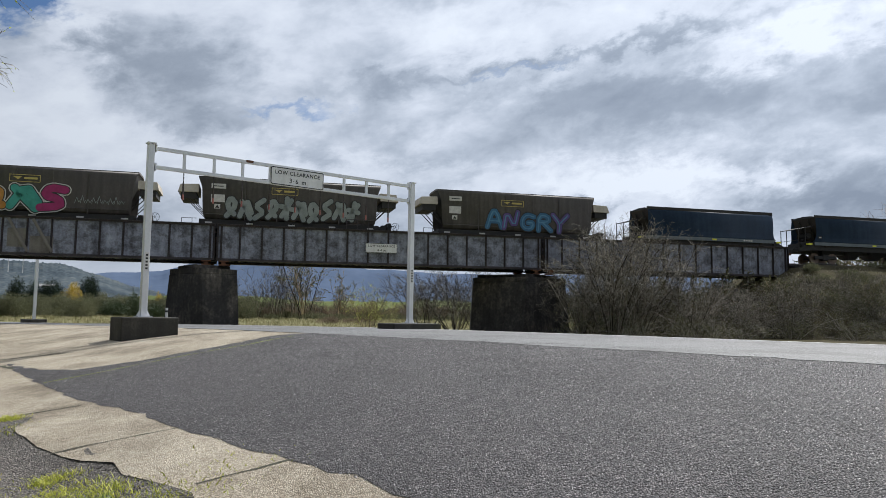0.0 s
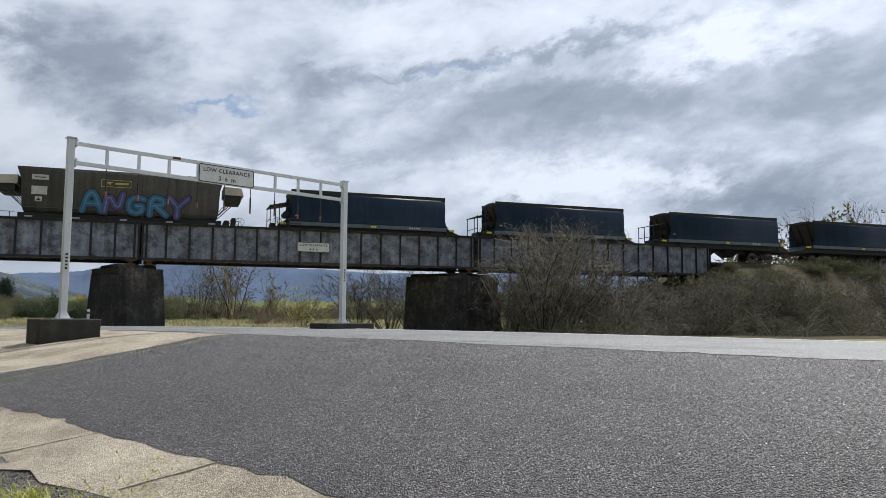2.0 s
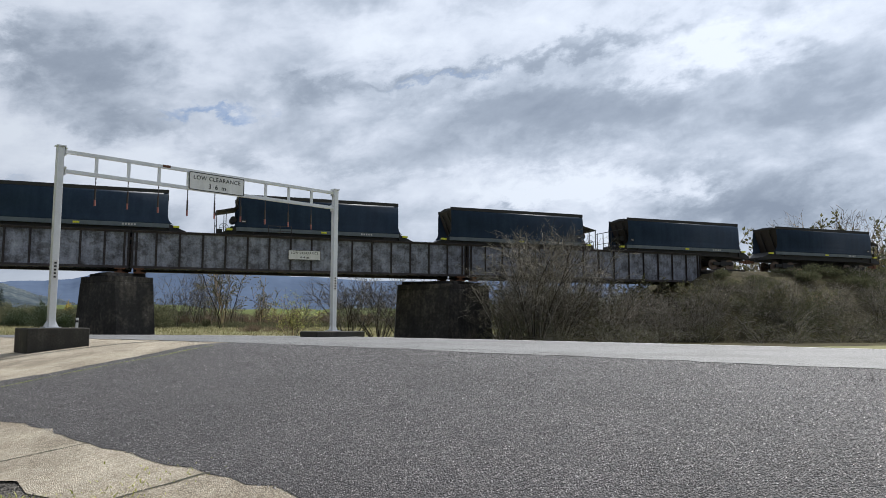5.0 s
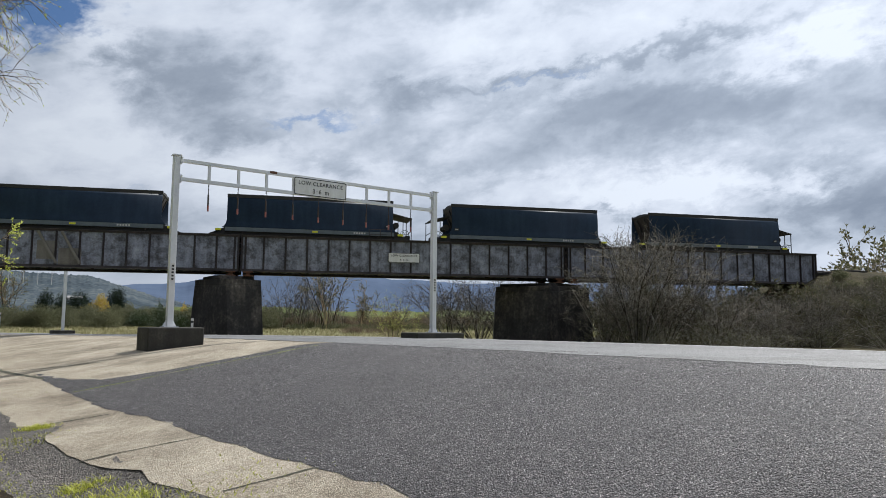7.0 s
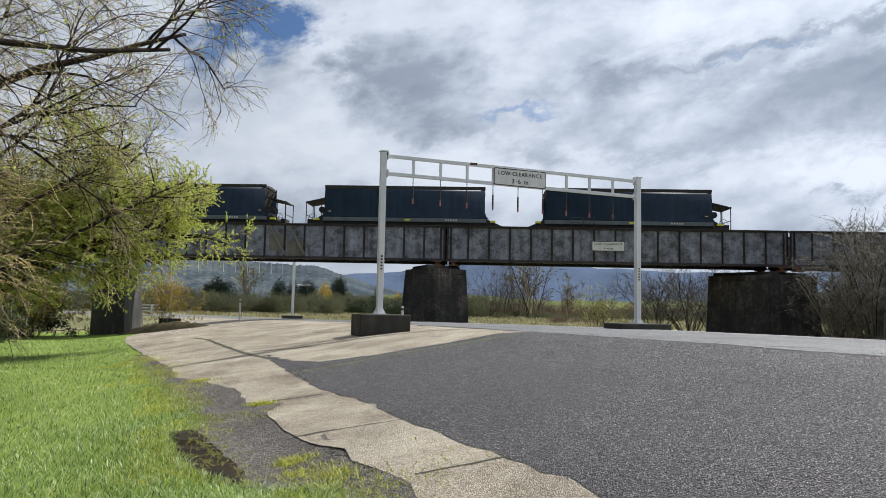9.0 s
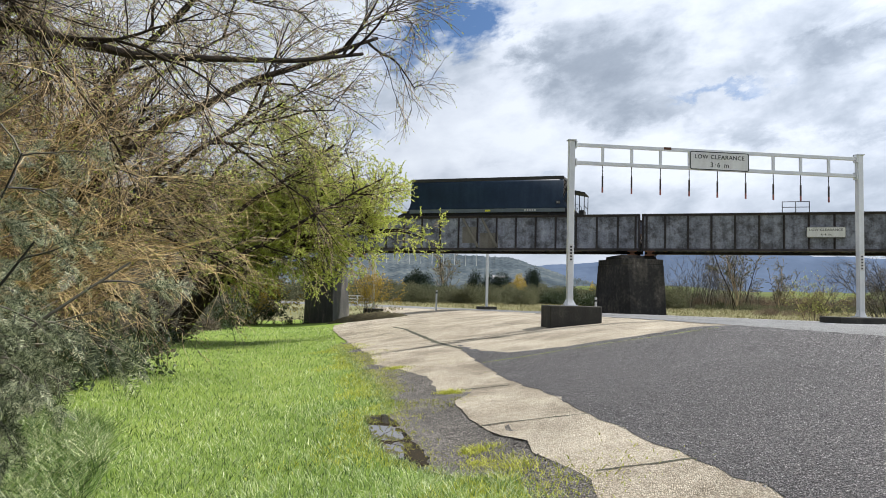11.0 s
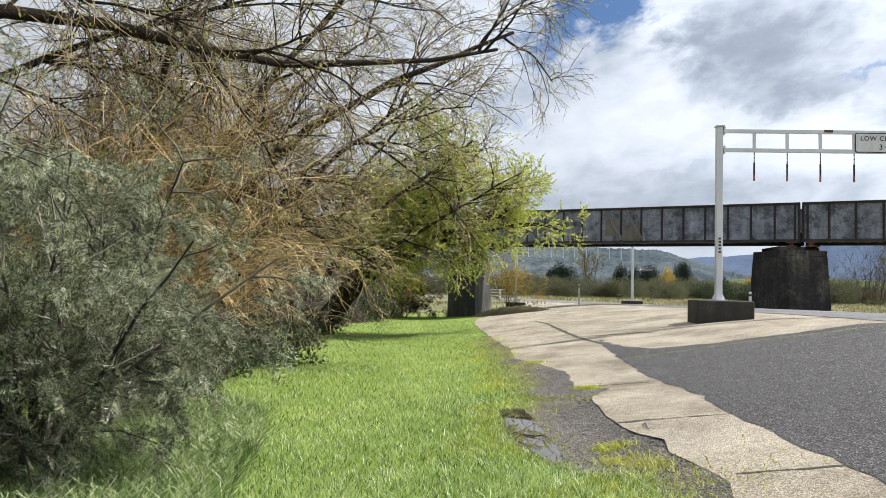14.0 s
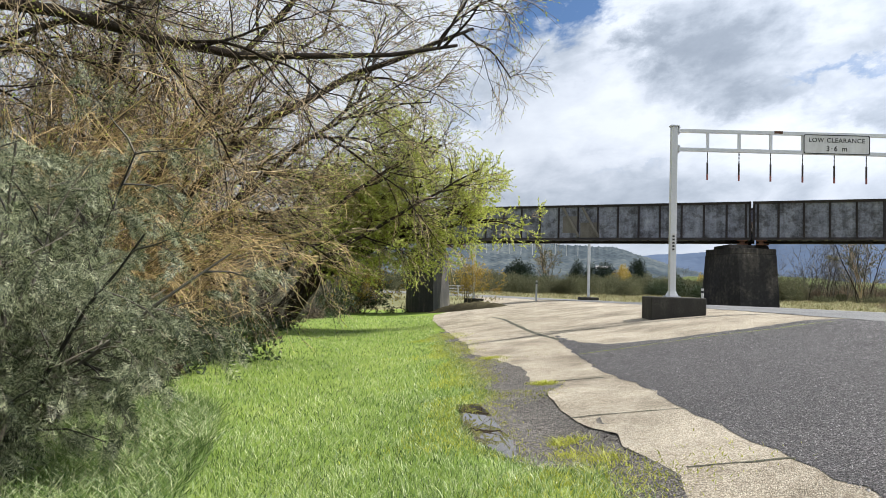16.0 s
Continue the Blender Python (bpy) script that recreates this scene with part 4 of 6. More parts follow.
def marker(x, y, h):
    z = ground_z(x, y)
    t = thing("guide_post", pose(x, y, z), "white roadside guide post with a dark band", "guide post", "guide posts")
    part("post", Shape().box(-0.06, 0.06, -0.02, 0.02, 0, h), "sign_white", t, bevel=0.008)
    part("band", Shape().box(-0.062, 0.062, -0.023, 0.023, h - 0.22, h - 0.12), "sign_black", t, "dark reflector band")


# The train
def smooth_profile(pts, rounds=2):
    p = [np.array(q, float) for q in pts]
    for _ in range(rounds):
        p = [q for a, b in zip(p, p[1:] + p[:1]) for q in (a * 0.78 + b * 0.22, a * 0.22 + b * 0.78)]
    return [tuple(q) for q in p]


def hull(sections):
    """A skin over (x, half-width, z) rings: sections = [(z, half_width, x0, x1)]."""
    sh, n = Shape(), len(sections)
    v = []
    for z, w, x0, x1 in sections:
        v += [(x0, -w, z), (x1, -w, z), (x1, w, z), (x0, w, z)]
    f = [(4 * i + j, 4 * i + (j + 1) % 4, 4 * i + 4 + (j + 1) % 4, 4 * i + 4 + j) for i in range(n - 1) for j in range(4)]
    return sh.put(v, f + [(3, 2, 1, 0), (4 * n - 4, 4 * n - 3, 4 * n - 2, 4 * n - 1)])


def bogie(parent, x):
    b = part("bogie", Shape().box(x - 0.95, x + 0.95, -0.86, -0.76, 0.38, 0.62).box(x - 0.95, x + 0.95, 0.76, 0.86, 0.38, 0.62).box(x - 0.22, x + 0.22, -0.86, 0.86, 0.42, 0.72)
             .box(x - 0.25, x + 0.25, -0.9, -0.7, 0.3, 0.7).box(x - 0.25, x + 0.25, 0.7, 0.9, 0.3, 0.7), "underframe", parent, bevel=0.02)
    for dx in (-0.8, 0.8):
        for y in (-0.565, 0.565):
            part("wheel", Shape().tube([(x + dx, y - 0.07, 0.42), (x + dx, y + 0.07, 0.42)], 0.42, 18), "rail_steel", b)
        part("axle", Shape().tube([(x + dx, -0.8, 0.42), (x + dx, 0.8, 0.42)], 0.07, 8), "underframe", b)


def coupler(parent, x, d):
    part("coupler", Shape().box(min(x, x + 0.62 * d), max(x, x + 0.62 * d), -0.07, 0.07, 0.66, 0.84).box(min(x + 0.5 * d, x + 0.72 * d), max(x + 0.5 * d, x + 0.72 * d), -0.14, 0.14, 0.60, 0.90), "rust", parent)


def hand_wheel(parent, c, r=0.27):
    w = part("hand_wheel", Shape().hoop(c, r, 0.016), "underframe", parent)
    for i in range(3):
        a = math.pi * i / 3
        part("spoke", Shape().bar((c[0] - r * math.cos(a), c[1], c[2] - r * math.sin(a)), (c[0] + r * math.cos(a), c[1], c[2] + r * math.sin(a)), 0.018), "underframe", w)


def dark_wagon(cabin):
    """Covered hopper, 14 m over couplers, x along, z from the rail. cabin: the end (-1 or 1) with the roofed brake platform."""
    t = thing("hopper_wagon", pose(0, 0, 0), "dark teal covered hopper wagon with a roofed brake platform", "freight wagon", "dark hopper wagons")
    L = 5.08
    # side: bulged sheet that turns in to the sill, ends cut square at the side and sloped inside
    prof = [(1.58, 1.20), (1.66, 1.25), (1.80, 1.29), (2.05, 1.33), (2.5, 1.345), (2.95, 1.33), (3.30, 1.28), (3.48, 1.22)]
    v, f = [], []
    n = len(prof)
    for x in (-L, L):
        for sgn in (-1, 1):
            v += [(x + (0.34 if z < 1.6 else (0.20 if z < 1.7 else (0.08 if z < 1.9 else 0.0))) * (-0.9 if x > 0 else 0.9) * -1, sgn * w, z) for z, w in prof]
    for k, sgn in ((0, 1), (1, -1)):
        a, b = k * n, (2 + k) * n
        for i in range(n - 1):
            q = (a + i, b + i, b + i + 1, a + i + 1)
            f.append(q if sgn == 1 else q[::-1])
    sides = part("side_sheet", Shape().put(v, f), "hopper_teal", t, smooth=True)
    so = sides.modifiers.new("plate", "SOLIDIFY")
    so.thickness, so.offset = 0.02, -1
    # sloping end sheets and roof
    for e in (-1, 1):
        sh = Shape().put([(e * (L - 0.02), -1.17, 3.46), (e * (L - 0.02), 1.17, 3.46), (e * (L - 0.9), 1.25, 1.25), (e * (L - 0.9), -1.25, 1.25),
                          (e * (L - 0.08), -1.17, 3.46), (e * (L - 0.08), 1.17, 3.46), (e * (L - 0.96), 1.25, 1.25), (e * (L - 0.96), -1.25, 1.25)],
                         [(0, 1, 2, 3), (7, 6, 5, 4), (0, 4, 5, 1), (1, 5, 6, 2), (2, 6, 7, 3), (3, 7, 4, 0)])
        part("end_sheet", sh, "hopper_inside", t, "rusty sloping end sheet")
        for y in (-0.5, 0.5):
            part("end_rib", Shape().bar((e * (L + 0.0), y, 3.3), (e * (L - 0.84), y, 1.3), 0.07), "underframe", t)
    roof = part("roof", Shape().extrude_x([(-1.19, 3.47), (1.19, 3.47), (1.20, 3.52), (0.8, 3.60), (0, 3.65), (-0.8, 3.60), (-1.20, 3.52)], -L - 0.01, L + 0.01), "underframe", t, "black roof edge")
    part("roof_hatch", Shape().box(-4.2, 4.2, -0.32, 0.32, 3.62, 3.68), "underframe", roof)
    for y in (-1.21, 1.21):
        part("top_rim", Shape().box(-L - 0.02, L + 0.02, y - 0.045, y + 0.045, 3.42, 3.63), "underframe", t, "black rim along the top")
    ext = L + 1.25
    part("sill", Shape().box(-L - 0.1, L + 0.1, -1.27, -1.17, 1.36, 1.60).box(-L - 0.1, L + 0.1, 1.17, 1.27, 1.36, 1.60), "sill_teal", t, "grey-teal side sill")
    frame_ = Shape().box(-ext, ext, -0.35, 0.35, 0.80, 1.04).box(-L - 0.1, L + 0.1, -1.1, 1.1, 1.0, 1.38)
    for e in (-1, 1):
        a, b = e * (L + 0.1), e * ext
        frame_.put([(a, y, z) for y in (-1.2, 1.2) for z in (1.0, 1.60)] + [(b, y, z) for y in (-1.0, 1.0) for z in (0.90, 1.12)],
                   [(0, 1, 3, 2), (4, 6, 7, 5), (0, 4, 5, 1), (2, 3, 7, 6), (1, 5, 7, 3), (0, 2, 6, 4)])
    part("underframe", frame_, "underframe", t)
    for i, x in enumerate((-3.4, -1.1, 1.1, 3.4)):
        part("discharge_hopper", hull([(0.45, 0.35, x - 0.3, x + 0.3), (1.2, 0.95, x - 0.9, x + 0.9)]), "underframe", t)
    for x in (-L - 0.5, 0.2, L + 0.5):
        part("reflector", Shape().box(x - 0.17, x + 0.17, -1.286, -1.272 if abs(x) < L else -1.05, 1.42 if abs(x) < L else 1.38, 1.53 if abs(x) < L else 1.50), "reflector", t, "yellow reflective strip")
    for k in range(5):
        part("number_bar", Shape().box(2.6 + 0.16 * k, 2.7 + 0.16 * k, -1.276, -1.271, 1.43, 1.54), "placard", t, "pale unreadable wagon number")
    part("mark", Shape().box(cabin * 4.75 - 0.14, cabin * 4.75 + 0.14, -1.33, -1.30, 1.86, 2.05), "sign_black", t, "small black plate")
    part("mark_bar", Shape().box(cabin * 4.75 - 0.09, cabin * 4.75 + 0.09, -1.334, -1.331, 1.93, 1.98), "placard", t)
    # brake platform with roof
    e = cabin
    x0, x1 = e * (L + 0.02), e * (L + 1.3)
    can = part("canopy", Shape().put([(x0, -1.1, 2.86), (x0, 1.1, 2.86), (x1, 1.0, 2.58), (x1, -1.0, 2.58), (x0, -1.1, 2.80), (x0, 1.1, 2.80), (x1, 1.0, 2.53), (x1, -1.0, 2.53)],
                                     [(0, 1, 2, 3), (7, 6, 5, 4), (0, 4, 5, 1), (1, 5, 6, 2), (2, 6, 7, 3), (3, 7, 4, 0)]), "underframe", t, "dark sheet canopy over the platform")
    for x, y in ((x1 - e * 0.05, -0.95), (x1 - e * 0.05, 0.95), (x1 - e * 0.6, -1.0), (x1 - e * 0.6, 1.0)):
        part("stanchion", Shape().bar((x, y, 1.1), (x, y, 2.62 if abs(x) > L + 1 else 2.7), 0.045), "underframe", can)
    part("handrail", Shape().bar((x1 - e * 0.05, -0.95, 1.75), (x1 - e * 0.05, 0.95, 1.75), 0.035), "underframe", t)
    hand_wheel(t, (e * (L + 0.82), -0.95, 1.55))
    for x, z, r in ((0.25, 2.1, 0.2), (0.3, 1.5, 0.19), (0.55, 1.42, 0.16)):
        part("air_tank", Shape().tube([(e * (L + x), -0.9, z), (e * (L + x), 0.2, z)], r, 12), "underframe", t)
    part("valve_box", Shape().box(min(e * (L + 0.9), e * (L + 1.2)), max(e * (L + 0.9), e * (L + 1.2)), -0.8, 0.3, 1.02, 1.5), "underframe", t, bevel=0.02)
    part("hose", Shape().tube([(e * (L + 1.2), -0.6, 1.2), (e * (L + 1.45), -0.6, 1.15), (e * (L + 1.6), -0.6, 0.9)], 0.03, 6), "underframe", t)
    # plain end: ladder and pipes
    part("hose", Shape().tube([(-e * (L + 1.2), -0.5, 1.05), (-e * (L + 1.5), -0.5, 1.08), (-e * (L + 1.62), -0.5, 0.85)], 0.03, 6), "underframe", t)
    for x in (-3.9, 3.9):
        bogie(t, x)
    for d in (-1, 1):
        coupler(t, d * (ext - 0.05), d)
    return t


def brown_wagon(label):
    """Older covered hopper with beige end hoods."""
    t = thing("hopper_wagon", pose(0, 0, 0), label, "freight wagon", "brown hopper wagons")
    L = 5.55
    prof = [(1.42, 1.16), (1.55, 1.26), (1.8, 1.30), (3.3, 1.30), (3.85, 1.24), (4.0, 1.18)]
    n, v, f = len(prof), [], []
    cut = [0.42, 0.36, 0.30, 0.22, 0.03, 0.0]
    for e in (-1, 1):
        for sgn in (-1, 1):
            v += [(e * (L - c), sgn * w, z) for (z, w), c in zip(prof, cut)]
    for k in (0, 1):
        for i in range(n - 1):
            q = (k * n + i, (2 + k) * n + i, (2 + k) * n + i + 1, k * n + i + 1)
            f.append(q if k == 0 else q[::-1])
    sides = part("side_sheet", Shape().put(v, f), "hopper_brown", t, smooth=True)
    so = sides.modifiers.new("plate", "SOLIDIFY")
    so.thickness, so.offset = 0.02, -1
    for x in (-2.8, -0.9, 1.0, 2.9):
        part("side_rib", Shape().box(x - 0.03, x + 0.03, -1.335, -1.30, 1.4, 3.8), "hopper_brown", t)
    part("side_rail", Shape().box(-L + 0.4, L - 0.4, -1.33, -1.28, 1.70, 1.75), "hopper_brown", t)
    part("roof", Shape().extrude_x([(-1.19, 3.97), (1.19, 3.97), (1.20, 4.02), (0.7, 4.09), (-0.7, 4.09), (-1.20, 4.02)], -L, L), "hopper_brown", t)
    for e in (-1, 1):
        part("end_sheet", Shape().put([(e * (L - 0.05), -1.15, 3.95), (e * (L - 0.05), 1.15, 3.95), (e * (L - 1.3), 1.2, 1.2), (e * (L - 1.3), -1.2, 1.2),
                                       (e * (L - 0.1), -1.15, 3.95), (e * (L - 0.1), 1.15, 3.95), (e * (L - 1.36), 1.2, 1.2), (e * (L - 1.36), -1.2, 1.2)],
                                      [(0, 1, 2, 3), (7, 6, 5, 4), (0, 4, 5, 1), (1, 5, 6, 2), (2, 6, 7, 3), (3, 7, 4, 0)]), "underframe", t, "dark sloping end sheet")
        a, b = e * (L - 0.02), e * (L + 1.05)
        hood = part("end_hood", Shape().put([(a, -1.05, 3.55), (a, 1.05, 3.55), (b, 1.05, 3.50), (b, -1.05, 3.50), (a, -1.2, 3.02), (a, 1.2, 3.02), (b + e * 0.12, 1.2, 3.0), (b + e * 0.12, -1.2, 3.0)],
                                            [(0, 1, 2, 3), (7, 6, 5, 4), (0, 4, 5, 1), (1, 5, 6, 2), (2, 6, 7, 3), (3, 7, 4, 0)]), "hood_beige", t, "beige sheet hood over the end", bevel=0.02)
        part("hood_skirt", Shape().box(min(e * (L + 0.1), e * (L + 1.0)), max(e * (L + 0.1), e * (L + 1.0)), -1.1, 1.1, 2.62, 3.02), "underframe", hood, "dark underside")
        for y in (-1.0, 1.0):
            part("strut", Shape().bar((e * (L - 0.3), y, 1.75), (e * (L + 0.6), y, 2.65), 0.05), "underframe", t)
            part("strut", Shape().bar((e * (L - 0.3), y, 1.95), (e * (L + 0.3), y, 2.65), 0.04), "underframe", t)
        part("platform_rail", Shape().bar((e * (L + 0.05), -1.1, 1.45), (e * (L + 0.9), -1.1, 1.45), 0.03).bar((e * (L + 0.9), -1.1, 1.0), (e * (L + 0.9), -1.1, 1.45), 0.03)
             .bar((e * (L + 0.3), -1.1, 1.0), (e * (L + 0.3), -1.1, 1.45), 0.03), "underframe", t)
        coupler(t, e * (L + 1.1), e)
    hand_wheel(t, (L + 1.0, -1.05, 1.42), 0.25)
    part("air_tank", Shape().tube([(L + 0.2, -1.0, 1.3), (L + 0.2, 0.3, 1.3)], 0.2, 12), "underframe", t)
    part("valve_box", Shape().box(L + 0.5, L + 0.75, -1.0, 0.2, 1.0, 1.65), "underframe", t, bevel=0.02)
    part("underframe", Shape().box(-L - 1.15, L + 1.15, -0.4, 0.4, 0.78, 1.04).box(-L + 0.1, L - 0.1, -1.2, 1.2, 0.86, 1.42), "underframe", t)
    for x in (-4.9, -2.5, 0.0, 2.5, 4.9):
        part("sill_tag", Shape().box(x - 0.2, x + 0.2, -1.21, -1.202, 1.17, 1.26), "placard", t, "pale label on the sill")
    for x in (-3, 0, 3):
        part("discharge_hopper", hull([(0.45, 0.4, x - 0.4, x + 0.4), (1.0, 0.95, x - 1.2, x + 1.2)]), "underframe", t)
    for x0, x1, z0, z1, m in ((-L + 0.75, -L + 1.6, 3.28, 3.58, "placard"), (-L + 0.75, -L + 1.55, 2.45, 2.92, "placard"), (-L + 0.95, -L + 1.3, 2.05, 2.33, "placard")):
        part("placard", Shape().box(x0, x1, -1.332, -1.322, z0, z1), m, t, "weathered white plate")
    part("placard_bar", Shape().box(-L + 0.9, -L + 1.45, -1.337, -1.333, 3.40, 3.45), "sign_black", t)
    part("placard_mark", Shape().put([(-L + 1.0, -1.337, 2.1), (-L + 1.25, -1.337, 2.1), (-L + 1.125, -1.337, 2.28), (-L + 1.0, -1.333, 2.1), (-L + 1.25, -1.333, 2.1), (-L + 1.125, -1.333, 2.28)],
                                     [(0, 1, 2), (5, 4, 3), (0, 3, 4, 1), (1, 4, 5, 2), (2, 5, 3, 0)]), "sign_black", t)
    x0, x1, z0, z1 = -1.25, 0.35, 3.08, 3.50
    part("emblem_frame", Shape().box(x0, x1, -1.336, -1.326, z1 - 0.03, z1).box(x0, x1, -1.336, -1.326, z0, z0 + 0.03).box(x0, x0 + 0.03, -1.336, -1.326, z0 + 0.03, z1 - 0.03)
         .box(x1 - 0.03, x1, -1.336, -1.326, z0 + 0.03, z1 - 0.03), "logo_gold", t, "faded yellow frame")
    part("emblem", Shape().put([(-1.1, -1.336, 3.38), (-0.6, -1.336, 3.38), (-0.72, -1.336, 3.30), (-0.8, -1.336, 3.2), (-0.9, -1.336, 3.28), (-1.1, -1.325, 3.38), (-0.6, -1.325, 3.38), (-0.72, -1.325, 3.30), (-0.8, -1.325, 3.2), (-0.9, -1.325, 3.28)],
                               [(4, 3, 2, 1, 0), (5, 6, 7, 8, 9)] + [(i, (i + 1) % 5, 5 + (i + 1) % 5, 5 + i) for i in range(5)]), "logo_gold", t, "plain yellow emblem")
    part("emblem_bar", Shape().box(-0.5, 0.2, -1.336, -1.326, 3.24, 3.36), "logo_gold", t)
    for x in (-3.9, 3.9):
        bogie(t, x)
    return t


STROKES = {  # strokes of painted letters in a unit box
    "A": [[(0.0, 0), (0.35, 1), (0.65, 1), (1.0, 0)], [(0.2, 0.38), (0.85, 0.38)]],
    "N": [[(0.05, 0), (0.1, 1), (0.8, 0.05), (0.9, 1)]],
    "G": [[(0.95, 0.85), (0.4, 1), (0.05, 0.6), (0.15, 0.1), (0.7, 0.0), (0.95, 0.45), (0.5, 0.45)]],
    "R": [[(0.08, 0), (0.08, 1), (0.75, 0.95), (0.85, 0.6), (0.15, 0.5)], [(0.4, 0.5), (1.0, 0.0)]],
    "Y": [[(0.0, 1), (0.45, 0.5), (0.35, 0.0)], [(1.0, 1), (0.45, 0.5)]],
    "hook": [[(0.9, 0.9), (0.3, 1.0), (0.1, 0.6), (0.7, 0.45), (0.8, 0.1), (0.0, 0.0)]],
    "wedge": [[(0.0, 0.1), (0.6, 1.05), (1.0, 0.3)], [(0.2, 0.9), (0.9, 0.0)]],
    "claw": [[(0.1, 0.0), (0.9, 0.35), (0.1, 0.7), (0.9, 1.05)]],
    "knot": [[(0.2, 0.0), (0.9, 0.6), (0.3, 1.0), (0.1, 0.5), (0.8, 0.1)]],
    "spike": [[(0.5, 1.0), (0.5, 0.0)], [(0.0, 0.6), (1.0, 0.45)], [(0.1, 0.1), (0.85, 0.9)]],
}


def fat_line(shape, pts, width, y):
    """A flat painted stroke with round joints, in x and z."""
    for (ax, az), (bx, bz) in zip(pts, pts[1:]):
        a = math.atan2(bz - az, bx - ax)
        ring = [(ax + width * math.cos(a + radians(q)), az + width * math.sin(a + radians(q))) for q in range(90, 271, 36)]
        ring += [(bx + width * math.cos(a + radians(q)), bz + width * math.sin(a + radians(q))) for q in range(-90, 91, 36)]
        n = len(ring)
        shape.put([(x, y, z) for x, z in ring] + [(x, y + 0.005, z) for x, z in ring],
                  [tuple(range(n)), tuple(range(2 * n - 1, n - 1, -1))] + [(i, n + i, n + (i + 1) % n, (i + 1) % n) for i in range(n)])
        y -= 0.0002


def graffiti(t, glyphs, x0, x1, z0, z1, fills, seed, edge="sign_black", halo=None, fat=0.13, shine=None):
    """Fat overlapping painted letters with an outline, each a painted part of its wagon."""
    rng = np.random.default_rng(seed)
    w, h = (x1 - x0) / len(glyphs), z1 - z0
    for i, g in enumerate(glyphs):
        lean, drop, grow = rng.uniform(-0.1, 0.16), rng.uniform(-0.06, 0.06), rng.uniform(0.98, 1.16)
        lines = [[(x0 + w * (i + 0.5 + (u - 0.5) * 0.80 * grow) + lean * (v - 0.5) * h, z0 + h * (0.5 + drop + (v - 0.5) * 0.80 * grow)) for u, v in round_line(line, 1)] for line in STROKES[g]]
        y = -1.336 - 0.0022 * (i % 2)
        layers = ([(fat + 0.11, 0.0, halo)] if halo else []) + [(fat + 0.055, -0.004, edge), (fat, -0.008, fills[i % len(fills)])] + ([(fat * 0.22, -0.012, shine)] if shine else [])
        for width, dy, m in layers:
            sh = Shape()
            for line in lines:
                fat_line(sh, line, width, y + dy)
            part("painted_letter", sh, m, t)


TRAIN_Z = 5.70
brown = [brown_wagon(s) for s in ("brown covered hopper wagon with bright painted lettering", "brown covered hopper wagon with large pale grey graffiti", "brown covered hopper wagon with blue graffiti lettering")]
graffiti(brown[0], ["wedge", "knot", "wedge", "hook"], -4.4, 1.9, 1.58, 2.95, ["paint_orange", "paint_orange", "paint_green", "paint_magenta"], 11, "sign_black", "placard", 0.22)
scrawl = Shape()
for i in range(9):
    fat_line(scrawl, [(2.2 + 0.3 * i, 2.0), (2.3 + 0.3 * i, 2.35 + 0.12 * math.sin(i * 2.1)), (2.42 + 0.3 * i, 2.05), (2.5 + 0.3 * i, 2.2)], 0.014, -1.337)
part("painted_scrawl", scrawl, "paint_grey", brown[0], "thin pale scribbled line")
graffiti(brown[1], ["knot", "wedge", "claw", "knot", "spike", "wedge", "knot", "claw", "wedge", "spike"], -4.0, 4.2, 1.50, 2.85, ["paint_grey"], 5, fat=0.15)
graffiti(brown[2], ["A", "N", "G", "R", "Y"], -2.3, 3.6, 1.5, 2.75, ["paint_blue", "paint_violet", "paint_blue", "paint_blue", "paint_violet"], 8, fat=0.17, shine="paint_sky")
dark = [dark_wagon(c) for c in (-1, -1, -1, 1, -1, 1)]
# body's middle at the start, metres along the bridge
START = [-12.4, 2.1, 16.95, 31.65, 45.55, 59.75, 73.65, 87.65, 101.65]


def run(t):
    """Metres the train has gone; it gathers a little speed."""
    return 10.08 * t + 0.024 * t * t


def motions():
    for w, s in zip(brown + dark, START):
        rows = []
        for t in (0, 0.1, 1, 2, 3, 4, 5, 6, 7, 8, 9, 10, 11, 12, 13, 14, 15, 15.9, 16):
            rows.append((t, BRIDGE @ pose(s - run(t), 1.75, TRAIN_Z)))
        walk(w, rows)


marker(-25.9, 41.6, 1.35)
marker(-13.4, 37.2, 0.85)


# Plants
def unit(a):
    return a / (np.linalg.norm(a, axis=-1, keepdims=True) + 1e-9)


def limbs(rng, start, way, length, k, droop=0.0, wobble=0.1):
    """Crooked lines (n, k, 3) from starts; droop bends them down (or up, if negative)."""
    pts, d = [start], unit(way)
    for i in range(k - 1):
        d = unit(d + np.array([0, 0, -droop / k]) + rng.normal(0, wobble, d.shape))
        pts.append(pts[-1] + d * (length / (k - 1))[:, None])
    return np.stack(pts, 1)


def spawn(rng, lines, n, t0, t1, angle, length, k, droop=0.0, wobble=0.1, lift=0.0):
    """n side shoots on each line."""
    who = np.repeat(np.arange(len(lines)), n)
    t = rng.uniform(t0, t1, len(who)) * (lines.shape[1] - 1)
    i = np.minimum(t.astype(int), lines.shape[1] - 2)
    a, b = lines[who, i], lines[who, i + 1]
    along = unit(b - a)
    across = unit(np.cross(along, rng.normal(0, 1, along.shape)))
    an = np.radians(rng.normal(angle, angle * 0.25, len(who)))[:, None]
    way = along * np.cos(an) + across * np.sin(an) + np.array([0, 0, lift])
    return limbs(rng, a + (b - a) * (t - i)[:, None], way, length * rng.uniform(0.55, 1.25, len(who)), k, droop, wobble)


